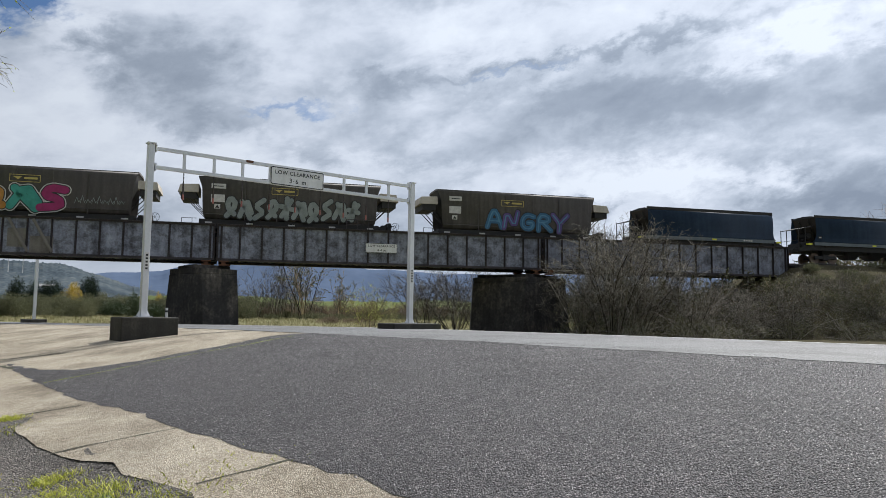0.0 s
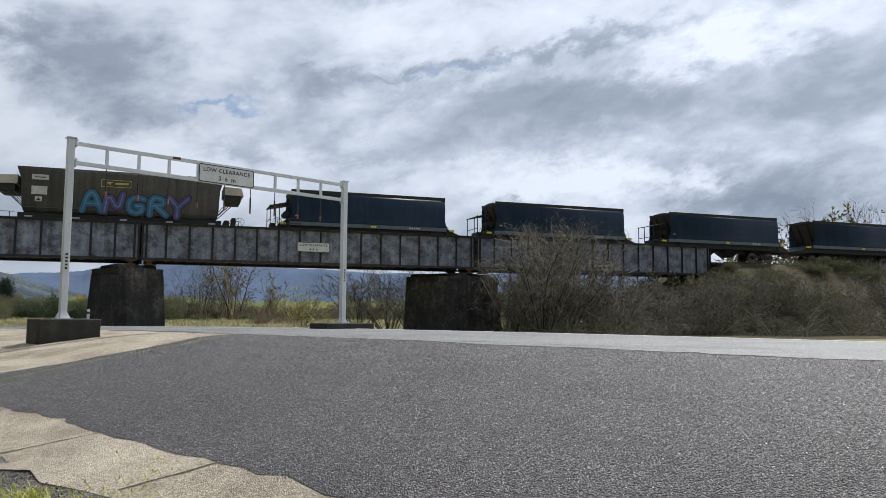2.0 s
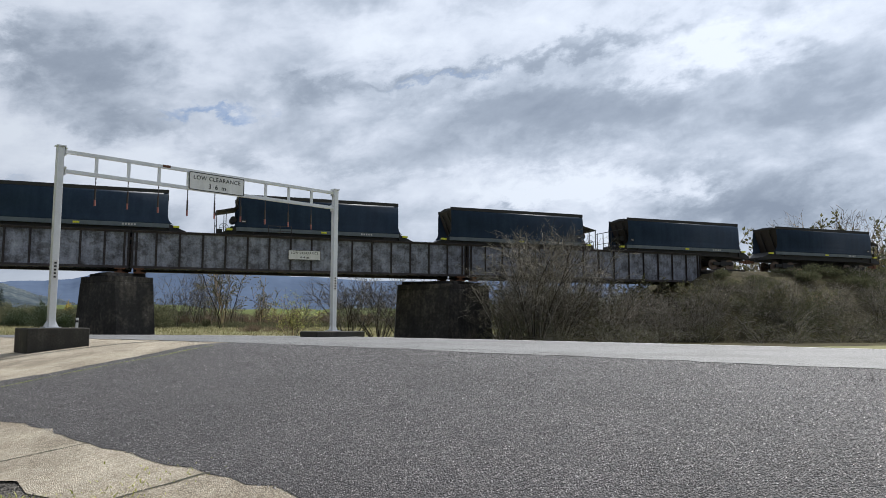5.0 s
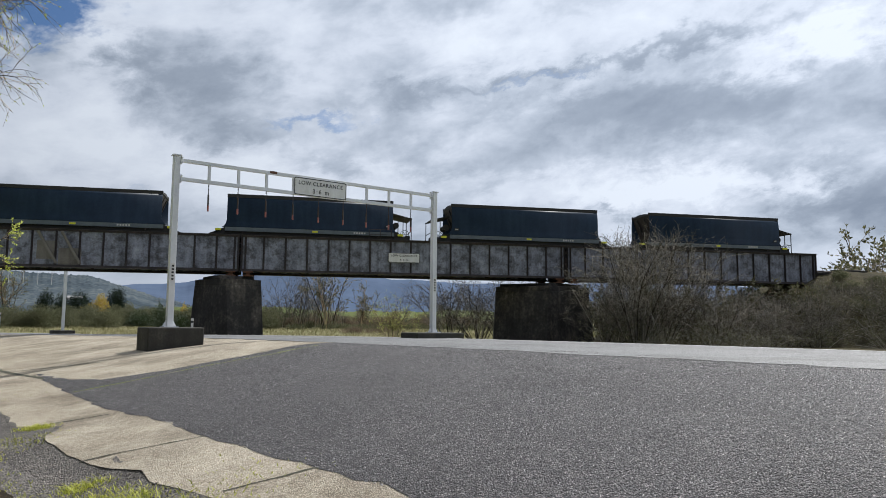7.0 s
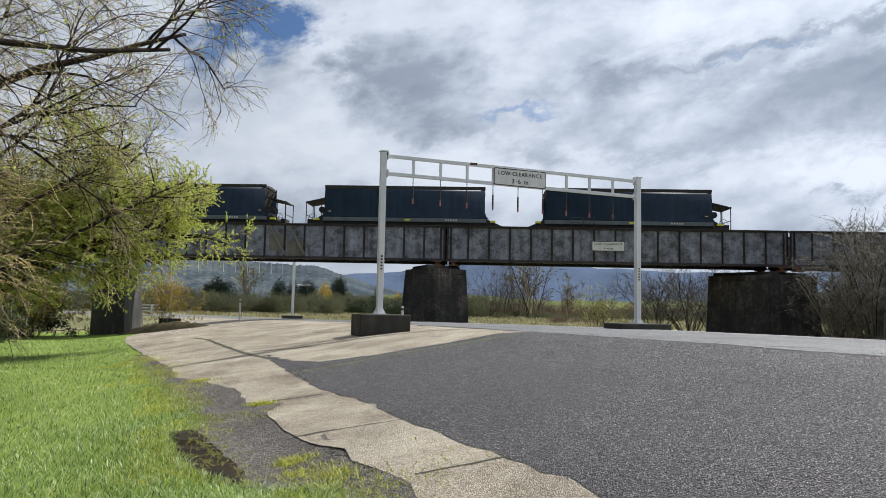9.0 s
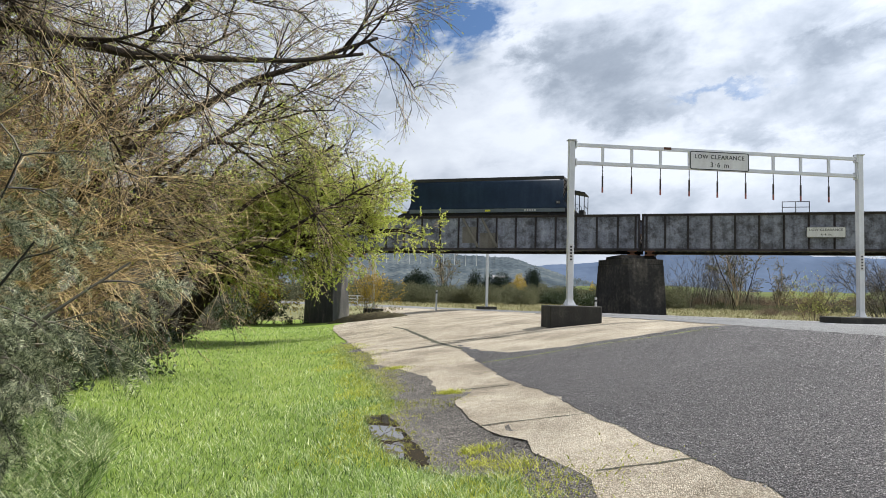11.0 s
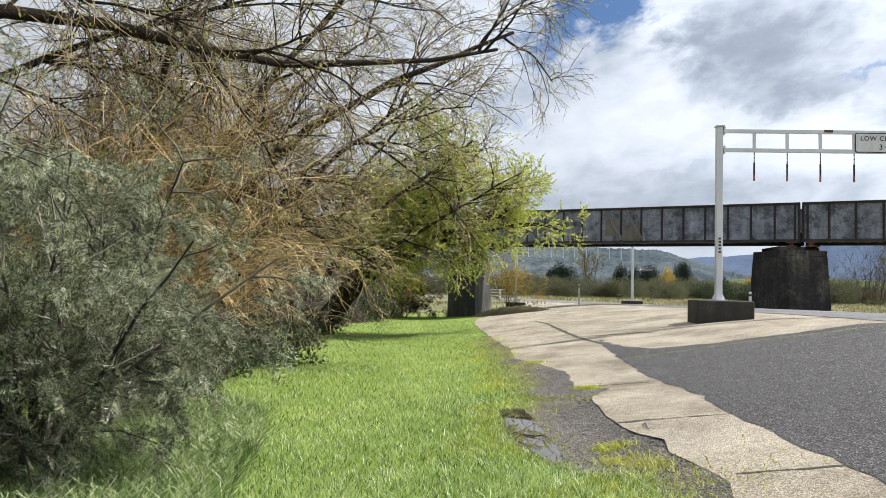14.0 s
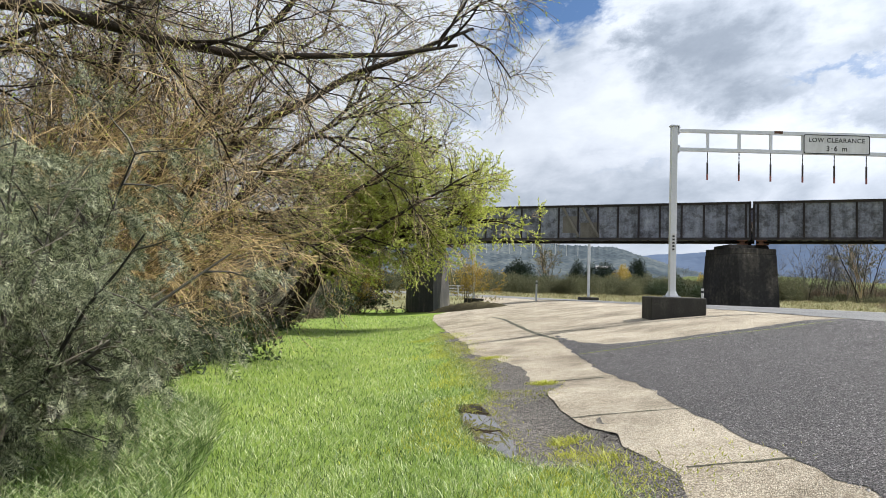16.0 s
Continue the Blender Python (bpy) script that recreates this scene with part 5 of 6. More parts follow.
def tubes(lines, r0, r1, sides):
    """Tapered tubes round lines: verts, quads."""
    n, k, _ = lines.shape
    tan = unit(np.gradient(lines, axis=1))
    side = unit(np.cross(tan, np.array([0.31, 0.17, 0.93])))
    up = np.cross(side, tan)
    r0 = np.broadcast_to(np.asarray(r0, float), (n,))
    r = r0[:, None] * (1 - np.linspace(0, 1, k)[None] * (1 - r1))
    a = np.arange(sides) * 2 * np.pi / sides
    v = lines[:, :, None] + r[:, :, None, None] * (np.cos(a)[None, None, :, None] * side[:, :, None] + np.sin(a)[None, None, :, None] * up[:, :, None])
    base = (np.arange(n) * k * sides)[:, None, None] + (np.arange(k - 1) * sides)[None, :, None]
    j = np.arange(sides)[None, None]
    j2 = (j + 1) % sides
    f = np.stack([base + j, base + j2, base + sides + j2, base + sides + j], -1)
    return v.reshape(-1, 3), f.reshape(-1, 4)


def leaves(rng, at, way, length, width):
    """Pointed leaf quads at places, along ways."""
    n = len(at)
    way = unit(way)
    across = unit(np.cross(way, rng.normal(0, 1, way.shape)))
    L, W = (length * rng.uniform(0.6, 1.3, n))[:, None], (width * rng.uniform(0.6, 1.3, n))[:, None]
    v = np.stack([at, at + way * L * 0.45 + across * W * 0.5, at + way * L, at + way * L * 0.45 - across * W * 0.5], 1)
    return v.reshape(-1, 3), np.arange(4 * n).reshape(n, 4)


def joined(parts):
    vs, fs, n = [], [], 0
    for v, f in parts:
        vs.append(v)
        fs.append(f + n)
        n += len(v)
    return np.concatenate(vs), np.concatenate(fs)


def mesh_of(name, parts):
    return fast_mesh(name, *joined(parts))


def on_lines(rng, lines, n, t0=0.2):
    """n random places on each line, and the ways of the lines there."""
    who = np.repeat(np.arange(len(lines)), n)
    t = rng.uniform(t0, 0.999, len(who)) * (lines.shape[1] - 1)
    i = t.astype(int)
    a, b = lines[who, i], lines[who, i + 1]
    return a + (b - a) * (t - i)[:, None], unit(b - a)


def lengths(rng, n, a):
    return a * rng.uniform(0.75, 1.2, n)


def mass(name, parts, mat, parent, label=""):
    """A part that nobody could count: twigs, leaves."""
    return tagged(part(name, mesh_of(name, parts), mat, parent, label), kind="stuff")


def through_points(lines, k):
    """Even lines (n, k, 3) through a few places each."""
    out = []
    for line in lines:
        p = np.array(round_line3(line), float)
        d = np.concatenate([[0], np.cumsum(np.linalg.norm(np.diff(p, axis=0), axis=1))])
        q = np.linspace(0, d[-1], k)
        out.append(np.column_stack([np.interp(q, d, p[:, i]) for i in range(3)]))
    return np.array(out)


def round_line3(points):
    p = [np.array(q, float) for q in points]
    for _ in range(2):
        p = [p[0]] + [q for a, b in zip(p, p[1:]) for q in (a * 0.75 + b * 0.25, a * 0.25 + b * 0.75)] + [p[-1]]
    return p


def willow(x, y, lines, seed, label, twig="twig_grey", leaf_n=1, leaf_share=1.0, leaf_len=0.055, leaf_w=0.018, girth=0.2, reach=(2.6, 1.5, 1.0, 0.5), counts=(9, 6, 7, 3), up=0.16, twig_r=0.008, hang=1.0):
    """A spreading willow on limbs led through a few places (from its foot)."""
    rng = np.random.default_rng(seed)
    t = thing("willow_tree", pose(x, y, ground_z(x, y) - 0.1), label, "tree", "willows beside the lawn")
    a = through_points(lines, 12) + rng.normal(0, 0.05, (len(lines), 12, 3))
    for i, l in enumerate(a):
        part("limb", mesh_of("limb", [tubes(l[None], girth * (1 if i < 2 else 0.75), 0.22, 8)]), "bark_dark", t, smooth=True)
    b = spawn(rng, a, counts[0], 0.3, 1.0, 42, reach[0], 8, 0.15, 0.12, up)
    c = spawn(rng, b, counts[1], 0.2, 1.0, 40, reach[1], 7, 0.25 * hang, 0.13, up * 0.7)
    d = spawn(rng, c, counts[2], 0.15, 1.0, 38, reach[2], 6, 0.45 * hang, 0.12, 0.05)
    e = spawn(rng, d, counts[3], 0.2, 1.0, 35, reach[3], 3, 0.5 * hang, 0.12)
    mass("branch", [tubes(b, girth * 0.22, 0.35, 5), tubes(c, girth * 0.085, 0.4, 4)], "bark_dark", t)
    mass("twig", [tubes(d, twig_r, 0.5, 3), tubes(e, twig_r * 0.65, 0.5, 3)], twig, t, "fine twigs")
    at, w = on_lines(rng, e, leaf_n, 0.1)
    keep = rng.random(len(at)) < leaf_share
    at, w = at[keep], w[keep]
    mass("foliage", [leaves(rng, at, w + rng.normal(0, 0.5, w.shape), leaf_len, leaf_w)], "leaf_willow", t, "small yellow-green opening leaves")
    return t


def shrub_meshes(seed, height, spread, stems, twig="twig_grey", leaf=None, leaf_n=0, leaf_len=0.08, leaf_w=0.03, arch=0.5, fine=1.0, thick=0.018, lean=(0, 0)):
    """Wood and leaves of a many-stemmed shrub."""
    rng = np.random.default_rng(seed)
    an = rng.uniform(0, 2 * np.pi, stems)
    tilt = rng.uniform(0.05, 1.0, stems) * spread
    way = np.column_stack([np.cos(an) * tilt + lean[0], np.sin(an) * tilt + lean[1], np.full(stems, height)])
    base = np.column_stack([np.cos(an) * tilt * 0.25, np.sin(an) * tilt * 0.25, np.zeros(stems)])
    a = limbs(rng, base, way, lengths(rng, stems, height * 1.05), 9, arch, 0.10)
    b = spawn(rng, a, int(9 * fine), 0.2, 1.0, 38, height * 0.30, 6, arch * 0.6, 0.13, 0.1)
    c = spawn(rng, b, int(6 * fine), 0.15, 1.0, 40, height * 0.13, 3, arch * 0.6, 0.14, 0.05)
    wood = [tubes(a, thick, 0.4, 5), tubes(b, thick * 0.45, 0.5, 3), tubes(c, max(0.0055, thick * 0.25), 0.6, 3)]
    lv = None
    if leaf:
        at, w = on_lines(rng, c, leaf_n, 0.1)
        lv = [leaves(rng, at, w + rng.normal(0, 0.6, w.shape), leaf_len, leaf_w)]
    return wood, lv


def shrub(name, label, category, group, places, seed, height, spread, stems, twig="twig_grey", leaf=None, **kw):
    """One shrub and its copies at places (x, y, scale, turn)."""
    wood, lv = shrub_meshes(seed, height, spread, stems, leaf=leaf, **kw)
    x, y, s, r = places[0]
    t = thing(name, pose(x, y, ground_z(x, y) - 0.05, 0, 0, r), label, category, group)
    t.scale = (s, s, s)
    mass("stem", wood, twig, t, "twiggy stems")
    if lv:
        mass("foliage", lv, leaf, t)
    for x, y, s, r in places[1:]:
        c = copy_thing(t, pose(x, y, ground_z(x, y) - 0.05, 0, 0, r))
        c.scale = (s, s, s)
    return t


def along(s, o):
    p = BRIDGE @ Vector((s, o, 0))
    return p.x, p.y


# Wood and bushes on the railway bank
rng = np.random.default_rng(77)
shrub("bare_shrub", "tall leafless grey-brown shrub in front of the bridge", "shrub", "shrubs on the railway bank",
      [(*along(20.9, -5.0), 1.12, 10), (*along(23.0, -4.2), 1.12, 120), (*along(19.6, -3.6), 0.7, 200)], 21, 4.9, 2.9, 30, twig="twig_ash", leaf="twig_ash", leaf_n=3, leaf_len=0.3, leaf_w=0.014, fine=1.2, arch=0.55, thick=0.028)
shrub("bare_shrub", "rounded leafless shrub tangled with dry stems", "shrub", "shrubs on the railway bank",
      [(*along(27.2, -6.0), 0.85, 10), (*along(29.8, -6.5), 0.72, 70), (*along(32.0, -5.5), 0.7, 140), (*along(34.6, -5.6), 0.6, 220), (*along(37.6, -5.8), 0.55, 300), (*along(31.0, -8.0), 0.8, 33),
       (*along(43.5, -7.0), 0.6, 80), (*along(46.5, -7.5), 0.65, 200), (*along(25.2, -6.5), 0.95, 260), (*along(39.5, -7.0), 0.6, 15)], 22, 3.6, 3.0, 22, twig="twig_ash", leaf="twig_ash", leaf_n=3, leaf_len=0.26, leaf_w=0.013, fine=1.1, arch=0.7, thick=0.02)
places = [(*along(s, o), sc, r) for s, o, sc, r in zip(np.linspace(19, 60, 30) + rng.uniform(-0.8, 0.8, 30), np.where(np.linspace(19, 60, 30) > 33, rng.uniform(-11.5, -6.2, 30), rng.uniform(-10.5, -4.0, 30)), rng.uniform(0.5, 0.95, 30), rng.uniform(0, 360, 30))]
shrub("bramble_thicket", "brown arching bramble canes with a few dull leaves", "bramble", "brambles on the railway bank", places, 23, 2.3, 2.9, 26, twig="twig_ash", leaf="leaf_olive", leaf_n=2,
      leaf_len=0.10, leaf_w=0.06, arch=1.15, fine=0.78, thick=0.016)
shrub("evergreen_bush", "dark green leafy bush on the railway bank", "bush", "bushes on the railway bank",
      [(*along(33.4, -5.0), 0.95, 0), (*along(37.8, -6.4), 0.7, 90), (*along(41.0, -7.2), 0.75, 200), (*along(49.5, -7.0), 0.95, 20), (*along(53.0, -6.5), 1.25, 140), (*along(57.0, -5.0), 1.2, 250),
       (*along(22.0, 9.0), 1.6, 10), (*along(25.5, 10.0), 1.7, 130), (*along(29.0, 9.0), 1.7, 210), (*along(33.0, 10.0), 1.7, 300), (*along(27.0, -1.0), 1.3, 45), (*along(31.5, 0.5), 1.3, 165), (*along(23.6, 1.5), 1.2, 265)],
      24, 2.3, 2.2, 18, twig="twig_grey", leaf="leaf_olive", leaf_n=4, leaf_len=0.14, leaf_w=0.07, arch=0.6)
shrub("golden_bush", "yellow-green flowering wattle bush", "bush", "", [(*along(55.5, -9.0), 0.75, 0)], 25, 4.2, 2.2, 18, leaf="leaf_gold", leaf_n=6, leaf_len=0.13, leaf_w=0.06, arch=0.3)
shrub("bare_tree", "tall leafless tree behind the railway bank", "tree", "leafless trees behind the railway", [(*along(58.0, 11.0), 0.85, 0), (*along(65.0, 12.0), 0.95, 90), (*along(72.0, 10.0), 0.9, 180), (*along(53.5, 16.0), 0.6, 33)],
      26, 9.0, 3.6, 9, fine=1.3, arch=0.1, thick=0.06)
shrub("round_tree", "olive green tree behind the railway bank", "tree", "trees behind the railway",
      [(*along(50, 16), 1.0, 0), (*along(55, 18), 1.1, 60), (*along(60, 17), 1.25, 120), (*along(66, 19), 1.75, 190), (*along(73, 18), 1.8, 260), (*along(81, 20), 1.8, 300), (*along(45.5, 20), 0.8, 20)],
      27, 5.8, 3.6, 12, leaf="leaf_olive", leaf_n=5, leaf_len=0.28, leaf_w=0.16, arch=0.35, thick=0.06)
# Shrubs behind the bridge, beside the paddock
shrub("bare_shrub", "leafless shrub behind the bridge", "shrub", "shrubs beyond the bridge",
      [(*along(13.2, 12), 0.95, 0), (*along(15.6, 11), 1.0, 140), (*along(17.5, 10), 0.95, 260), (*along(20, 12), 0.9, 50)], 28, 4.6, 3.4, 26, twig="twig_dark", leaf="twig_dark", leaf_n=2, leaf_len=0.3, leaf_w=0.014,
      arch=0.5, fine=1.1, thick=0.03)
shrub("green_shrub", "yellow-green leafy shrub beyond the road", "shrub", "", [(*along(8.3, 8), 1.0, 0)], 29, 2.6, 1.8, 18, leaf="leaf_willow", leaf_n=2, leaf_len=0.09, leaf_w=0.03, arch=0.3)

# Left of the lawn
willow(-12.0, -0.5, [[(0, 0, 0), (0.1, 0.8, 2.6), (0.8, 2.7, 5.5), (1.1, 5.5, 5.85), (1.4, 8.1, 5.75), (2.3, 10.4, 6.2), (2.9, 12.2, 6.8)],
                     [(0, 0, 0), (0.2, 2.0, 4.1), (0.8, 5.0, 7.1), (1.4, 8.5, 9.0)], [(0, 0, 0), (0.4, 0.5, 3.0), (1.5, 3.0, 7.0), (2.0, 5.5, 9.5)], [(0, 0, 0), (-0.4, 2.0, 3.2), (-0.5, 5.0, 5.6), (0.5, 8.5, 7.4)]], 31,
       "large leafless willow with dark limbs over the lawn", leaf_share=1.0, leaf_n=2, leaf_len=0.065, leaf_w=0.024, girth=0.15, reach=(2.4, 1.6, 1.05, 0.5), counts=(10, 6, 7, 3))
willow(-15.3, 7.4, [[(0, 0, 0), (0.7, 1.0, 3.0), (2.0, 3.0, 5.6), (3.4, 5.2, 7.2), (4.6, 7.0, 8.2)], [(0, 0, 0), (0.3, 0.6, 3.4), (1.2, 2.6, 7.0), (2.2, 4.6, 9.6)], [(0, 0, 0), (0.6, -0.3, 3.0), (2.0, -0.6, 6.0), (3.2, -0.4, 8.5)],
                    [(0, 0, 0), (0.9, 1.4, 2.2), (1.8, 3.0, 4.2), (2.4, 4.4, 5.6), (2.8, 5.4, 6.6)], [(0, 0, 0), (-0.5, 1.5, 4.0), (-0.4, 4.0, 7.0), (0.4, 6.5, 9.0)]], 32,
       "spreading leafless willow with fine brown twigs beside the lawn", leaf_share=1.0, leaf_n=2, leaf_len=0.065, leaf_w=0.024, girth=0.17, reach=(2.3, 1.5, 1.0, 0.5), counts=(11, 6, 7, 3))
willow(-21.5, 16.3, [[(0, 0, 0), (0.8, 0.8, 3.0), (2.4, 2.6, 5.6), (4.0, 4.6, 7.4)], [(0, 0, 0), (0.3, 0.5, 3.4), (1.2, 1.8, 6.4), (2.2, 3.0, 8.4)], [(0, 0, 0), (1.2, 1.4, 2.6), (3.2, 4.0, 4.6), (5.0, 6.2, 6.4)],
                     [(0, 0, 0), (-0.4, 1.0, 3.2), (0.2, 3.0, 6.2), (1.4, 5.2, 7.6)]], 33, "half-leafed willow with pale green tips beside the lawn", leaf_n=5, leaf_len=0.10, leaf_w=0.03, girth=0.16,
       reach=(2.0, 1.3, 0.8, 0.4), counts=(9, 6, 6, 3))
willow(-24.2, 19.6, [[(0, 0, 0), (1.5, 0.8, 2.4), (4.0, 2.6, 4.2), (6.4, 4.6, 5.4)], [(0, 0, 0), (1.4, 0.9, 3.0), (3.6, 2.2, 5.8), (5.4, 3.4, 7.6)], [(0, 0, 0), (1.6, 0.4, 2.3), (4.0, 1.2, 3.8), (6.2, 2.6, 4.5)],
                     [(0, 0, 0), (1.0, 1.0, 3.4), (2.6, 2.0, 6.2), (3.8, 2.2, 8.0)], [(0, 0, 0), (1.6, 1.0, 2.6), (4.4, 3.4, 4.3), (6.8, 5.4, 4.8)], [(0, 0, 0), (1.2, 0.2, 2.6), (3.2, 0.2, 4.8), (4.6, 0.8, 6.2)],
                     [(0, 0, 0), (1.2, 0.0, 2.3), (3.0, -0.2, 3.9), (4.8, 0.4, 4.8)]], 34,
       "leaning willow in fresh yellow-green leaf near the bridge", leaf_n=24, leaf_len=0.085, leaf_w=0.034, girth=0.2, reach=(1.9, 1.2, 0.75, 0.42), counts=(10, 6, 6, 3), up=0.12, hang=0.1)
shrub("golden_willow", "dense golden-twigged willow shrub beside the lawn", "shrub", "golden willow shrubs", [(-17.0, 8.6, 1.1, 0), (-18.8, 10.4, 1.0, 25), (-15.2, 6.8, 1.05, -20), (-13.6, 5.4, 0.95, 10), (-15.6, 8.6, 0.9, -35)], 34, 5.2, 2.3, 56, twig="twig_gold",
      leaf="leaf_willow", leaf_n=1, leaf_len=0.05, leaf_w=0.018, arch=0.85, fine=1.1, thick=0.015, lean=(1.1, 0.2))
shrub("hedge_shrub", "dark tangled leafless hedge shrub beside the lawn", "shrub", "hedge beside the lawn",
      [(-18.0, 11.0, 0.85, 0), (-20.2, 12.5, 0.95, 60), (-22.6, 14.7, 0.95, 130), (-25.2, 17.3, 1.0, 200), (-27.6, 20.2, 1.0, 270), (-30.4, 23.4, 1.1, 330), (-33.6, 27.0, 1.1, 40), (-20.5, 8.5, 1.0, 180),
       (-24.5, 11.5, 1.2, 10), (-28.0, 15.0, 1.3, 100), (-31.5, 19.0, 1.4, 210), (-36.0, 25.0, 1.5, 20), (-14.6, 0.6, 0.8, 160), (-18.8, 12.6, 0.75, 15), (-21.4, 14.8, 0.8, 75), (-24.0, 17.4, 0.8, 135), (-26.4, 20.2, 0.85, 195)],
      35, 3.0, 2.3, 24, twig="twig_dark", leaf="twig_brown", leaf_n=2, leaf_len=0.2, leaf_w=0.012, arch=0.8, fine=1.0, thick=0.02)
shrub("dark_bush", "dense dark green bush at the end of the lawn", "bush", "bushes at the end of the lawn",
      [(-36.5, 33.0, 1.0, 0), (-38.5, 36.0, 1.0, 100), (-40.0, 39.5, 1.1, 200), (-34.5, 30.0, 1.0, 300), (-43, 36, 1.7, 10), (-46, 42, 1.7, 150), (-41, 30, 1.7, 80)], 36, 2.4, 2.4, 18, leaf="leaf_dark", leaf_n=4, leaf_len=0.18, leaf_w=0.08, arch=0.6)
shrub("wattle_bush", "wattle bush covered in orange-yellow blossom", "bush", "wattle bushes", [(-39.0, 37.5, 1.0, 0), (-37.0, 35.0, 0.85, 120), (-38.5, 50.5, 0.8, 30)], 37, 3.9, 2.3, 22, leaf="leaf_gold", leaf_n=5, leaf_len=0.14, leaf_w=0.07, arch=0.45)


# Acacia in the foreground
def frond_leaf(rng, at, way, length):
    """Feathery leaf: a thin midrib with narrow leaflets on both sides."""
    n, pairs = len(at), 9
    way = unit(way)
    across = unit(np.cross(way, rng.normal(0, 1, way.shape)))
    L = length * rng.uniform(0.6, 1.25, n)
    out = []
    mid = limbs(rng, at, way, L, 4, 0.5, 0.04)
    q = 0.0018
    v = np.stack([mid[:, 0] - across * q, mid[:, 0] + across * q, mid[:, -1] + across * q, mid[:, -1] - across * q], 1)
    out.append((v.reshape(-1, 3), np.arange(4 * n).reshape(n, 4)))
    for i in range(pairs):
        t = (0.12 + 0.86 * i / (pairs - 1)) * 3
        k = min(int(t), 2)
        c = mid[:, k] + (mid[:, k + 1] - mid[:, k]) * (t - k)
        size = L * 0.36 * (1 - 0.55 * (i / (pairs - 1)) ** 2)
        for sgn in (-1, 1):
            d = unit(across * sgn + way * 0.55 + rng.normal(0, 0.12, way.shape))
            wd = way * (L * 0.024)[:, None]
            v = np.stack([c - wd * 0.4, c + d * size[:, None] * 0.5 - wd, c + d * size[:, None], c + d * size[:, None] * 0.5 + wd], 1)
            out.append((v.reshape(-1, 3), np.arange(4 * n).reshape(n, 4)))
    return out


def acacia(x, y, seed, height, radius, label, dense=1.0):
    rng = np.random.default_rng(seed)
    t = thing("acacia_shrub", pose(x, y, ground_z(x, y) - 0.05), label, "shrub", "acacias beside the lawn")
    n = 20
    an = rng.uniform(0, 2 * np.pi, n)
    tilt = rng.uniform(0.2, 1.0, n)
    way = np.column_stack([np.cos(an) * tilt * radius, np.sin(an) * tilt * radius, height * rng.uniform(0.15, 1.0, n)])
    a = limbs(rng, np.zeros((n, 3)) + (0, 0, 0.05), way, np.linalg.norm(way, axis=1), 8, 0.35, 0.08)
    b = spawn(rng, a, 10, 0.3, 1.0, 50, 0.8, 6, 0.45, 0.12, 0.0)
    c = spawn(rng, b, int(6 * dense), 0.35, 1.0, 40, 0.30, 5, 0.6, 0.12, 0.0)
    mass("stem", [tubes(a, 0.03, 0.3, 6), tubes(b, 0.011, 0.4, 4), tubes(c, 0.004, 0.5, 3)], "twig_dark", t)
    at, w = on_lines(rng, c, 9, 0.15)
    mass("foliage", frond_leaf(rng, at, w + rng.normal(0, 0.5, w.shape) + (0, 0, -0.1), 0.17), "leaf_acacia", t, "feathery grey-green leaves")
    return t


acacia(-7.0, 2.7, 41, 3.0, 1.7, "grey-green feathery acacia shrub at the lawn's edge")
acacia(-8.6, 4.0, 42, 3.7, 1.5, "grey-green feathery acacia shrub at the lawn's edge")
acacia(-8.0, 1.4, 43, 3.9, 1.7, "grey-green feathery acacia shrub at the lawn's edge")


# Grass, stones and litter
def inside(poly, x, y):
    p = np.array(poly)
    r = np.zeros(x.shape, bool)
    for (ax, ay), (bx, by) in zip(p, np.roll(p, -1, 0)):
        c = (ay > y) != (by > y)
        with np.errstate(divide="ignore", invalid="ignore"):
            r ^= c & (x < (bx - ax) * (y - ay) / (by - ay) + ax)
    return r


LAWN = LAWN_EDGE + [(-21.5, 26.0), (-27, 32), (-34, 34), (-30, 24), (-22, 15), (-15, 9.2), (-9.6, 5.6), (-7.0, 3.2), (-5.5, 0.0), (-3, -4)]


def blades(rng, x, y, height, width, lean):
    n = len(x)
    z = land(x, y)
    an = rng.uniform(0, 2 * np.pi, n)
    h = height * rng.uniform(0.5, 1.3, n)
    w = width * rng.uniform(0.7, 1.3, n)
    ca, sa = np.cos(an), np.sin(an)
    tx, ty = rng.normal(0, lean, n) * h, rng.normal(0, lean, n) * h
    p0 = np.column_stack([x - ca * w, y - sa * w, z])
    p1 = np.column_stack([x + ca * w, y + sa * w, z])
    m0 = np.column_stack([x - ca * w * 0.8 + tx * 0.35, y - sa * w * 0.8 + ty * 0.35, z + h * 0.6])
    m1 = np.column_stack([x + ca * w * 0.8 + tx * 0.35, y + sa * w * 0.8 + ty * 0.35, z + h * 0.6])
    tip0 = np.column_stack([x + tx - ca * w * 0.1, y + ty - sa * w * 0.1, z + h * 0.98])
    tip1 = np.column_stack([x + tx + ca * w * 0.1, y + ty + sa * w * 0.1, z + h])
    v = np.stack([p0, p1, m0, m1, tip0, tip1], 1).reshape(-1, 3)
    b = (np.arange(n) * 6)[:, None]
    f = np.concatenate([b + np.array([[0, 1, 3, 2]]), b + np.array([[2, 3, 5, 4]])])
    return v, f


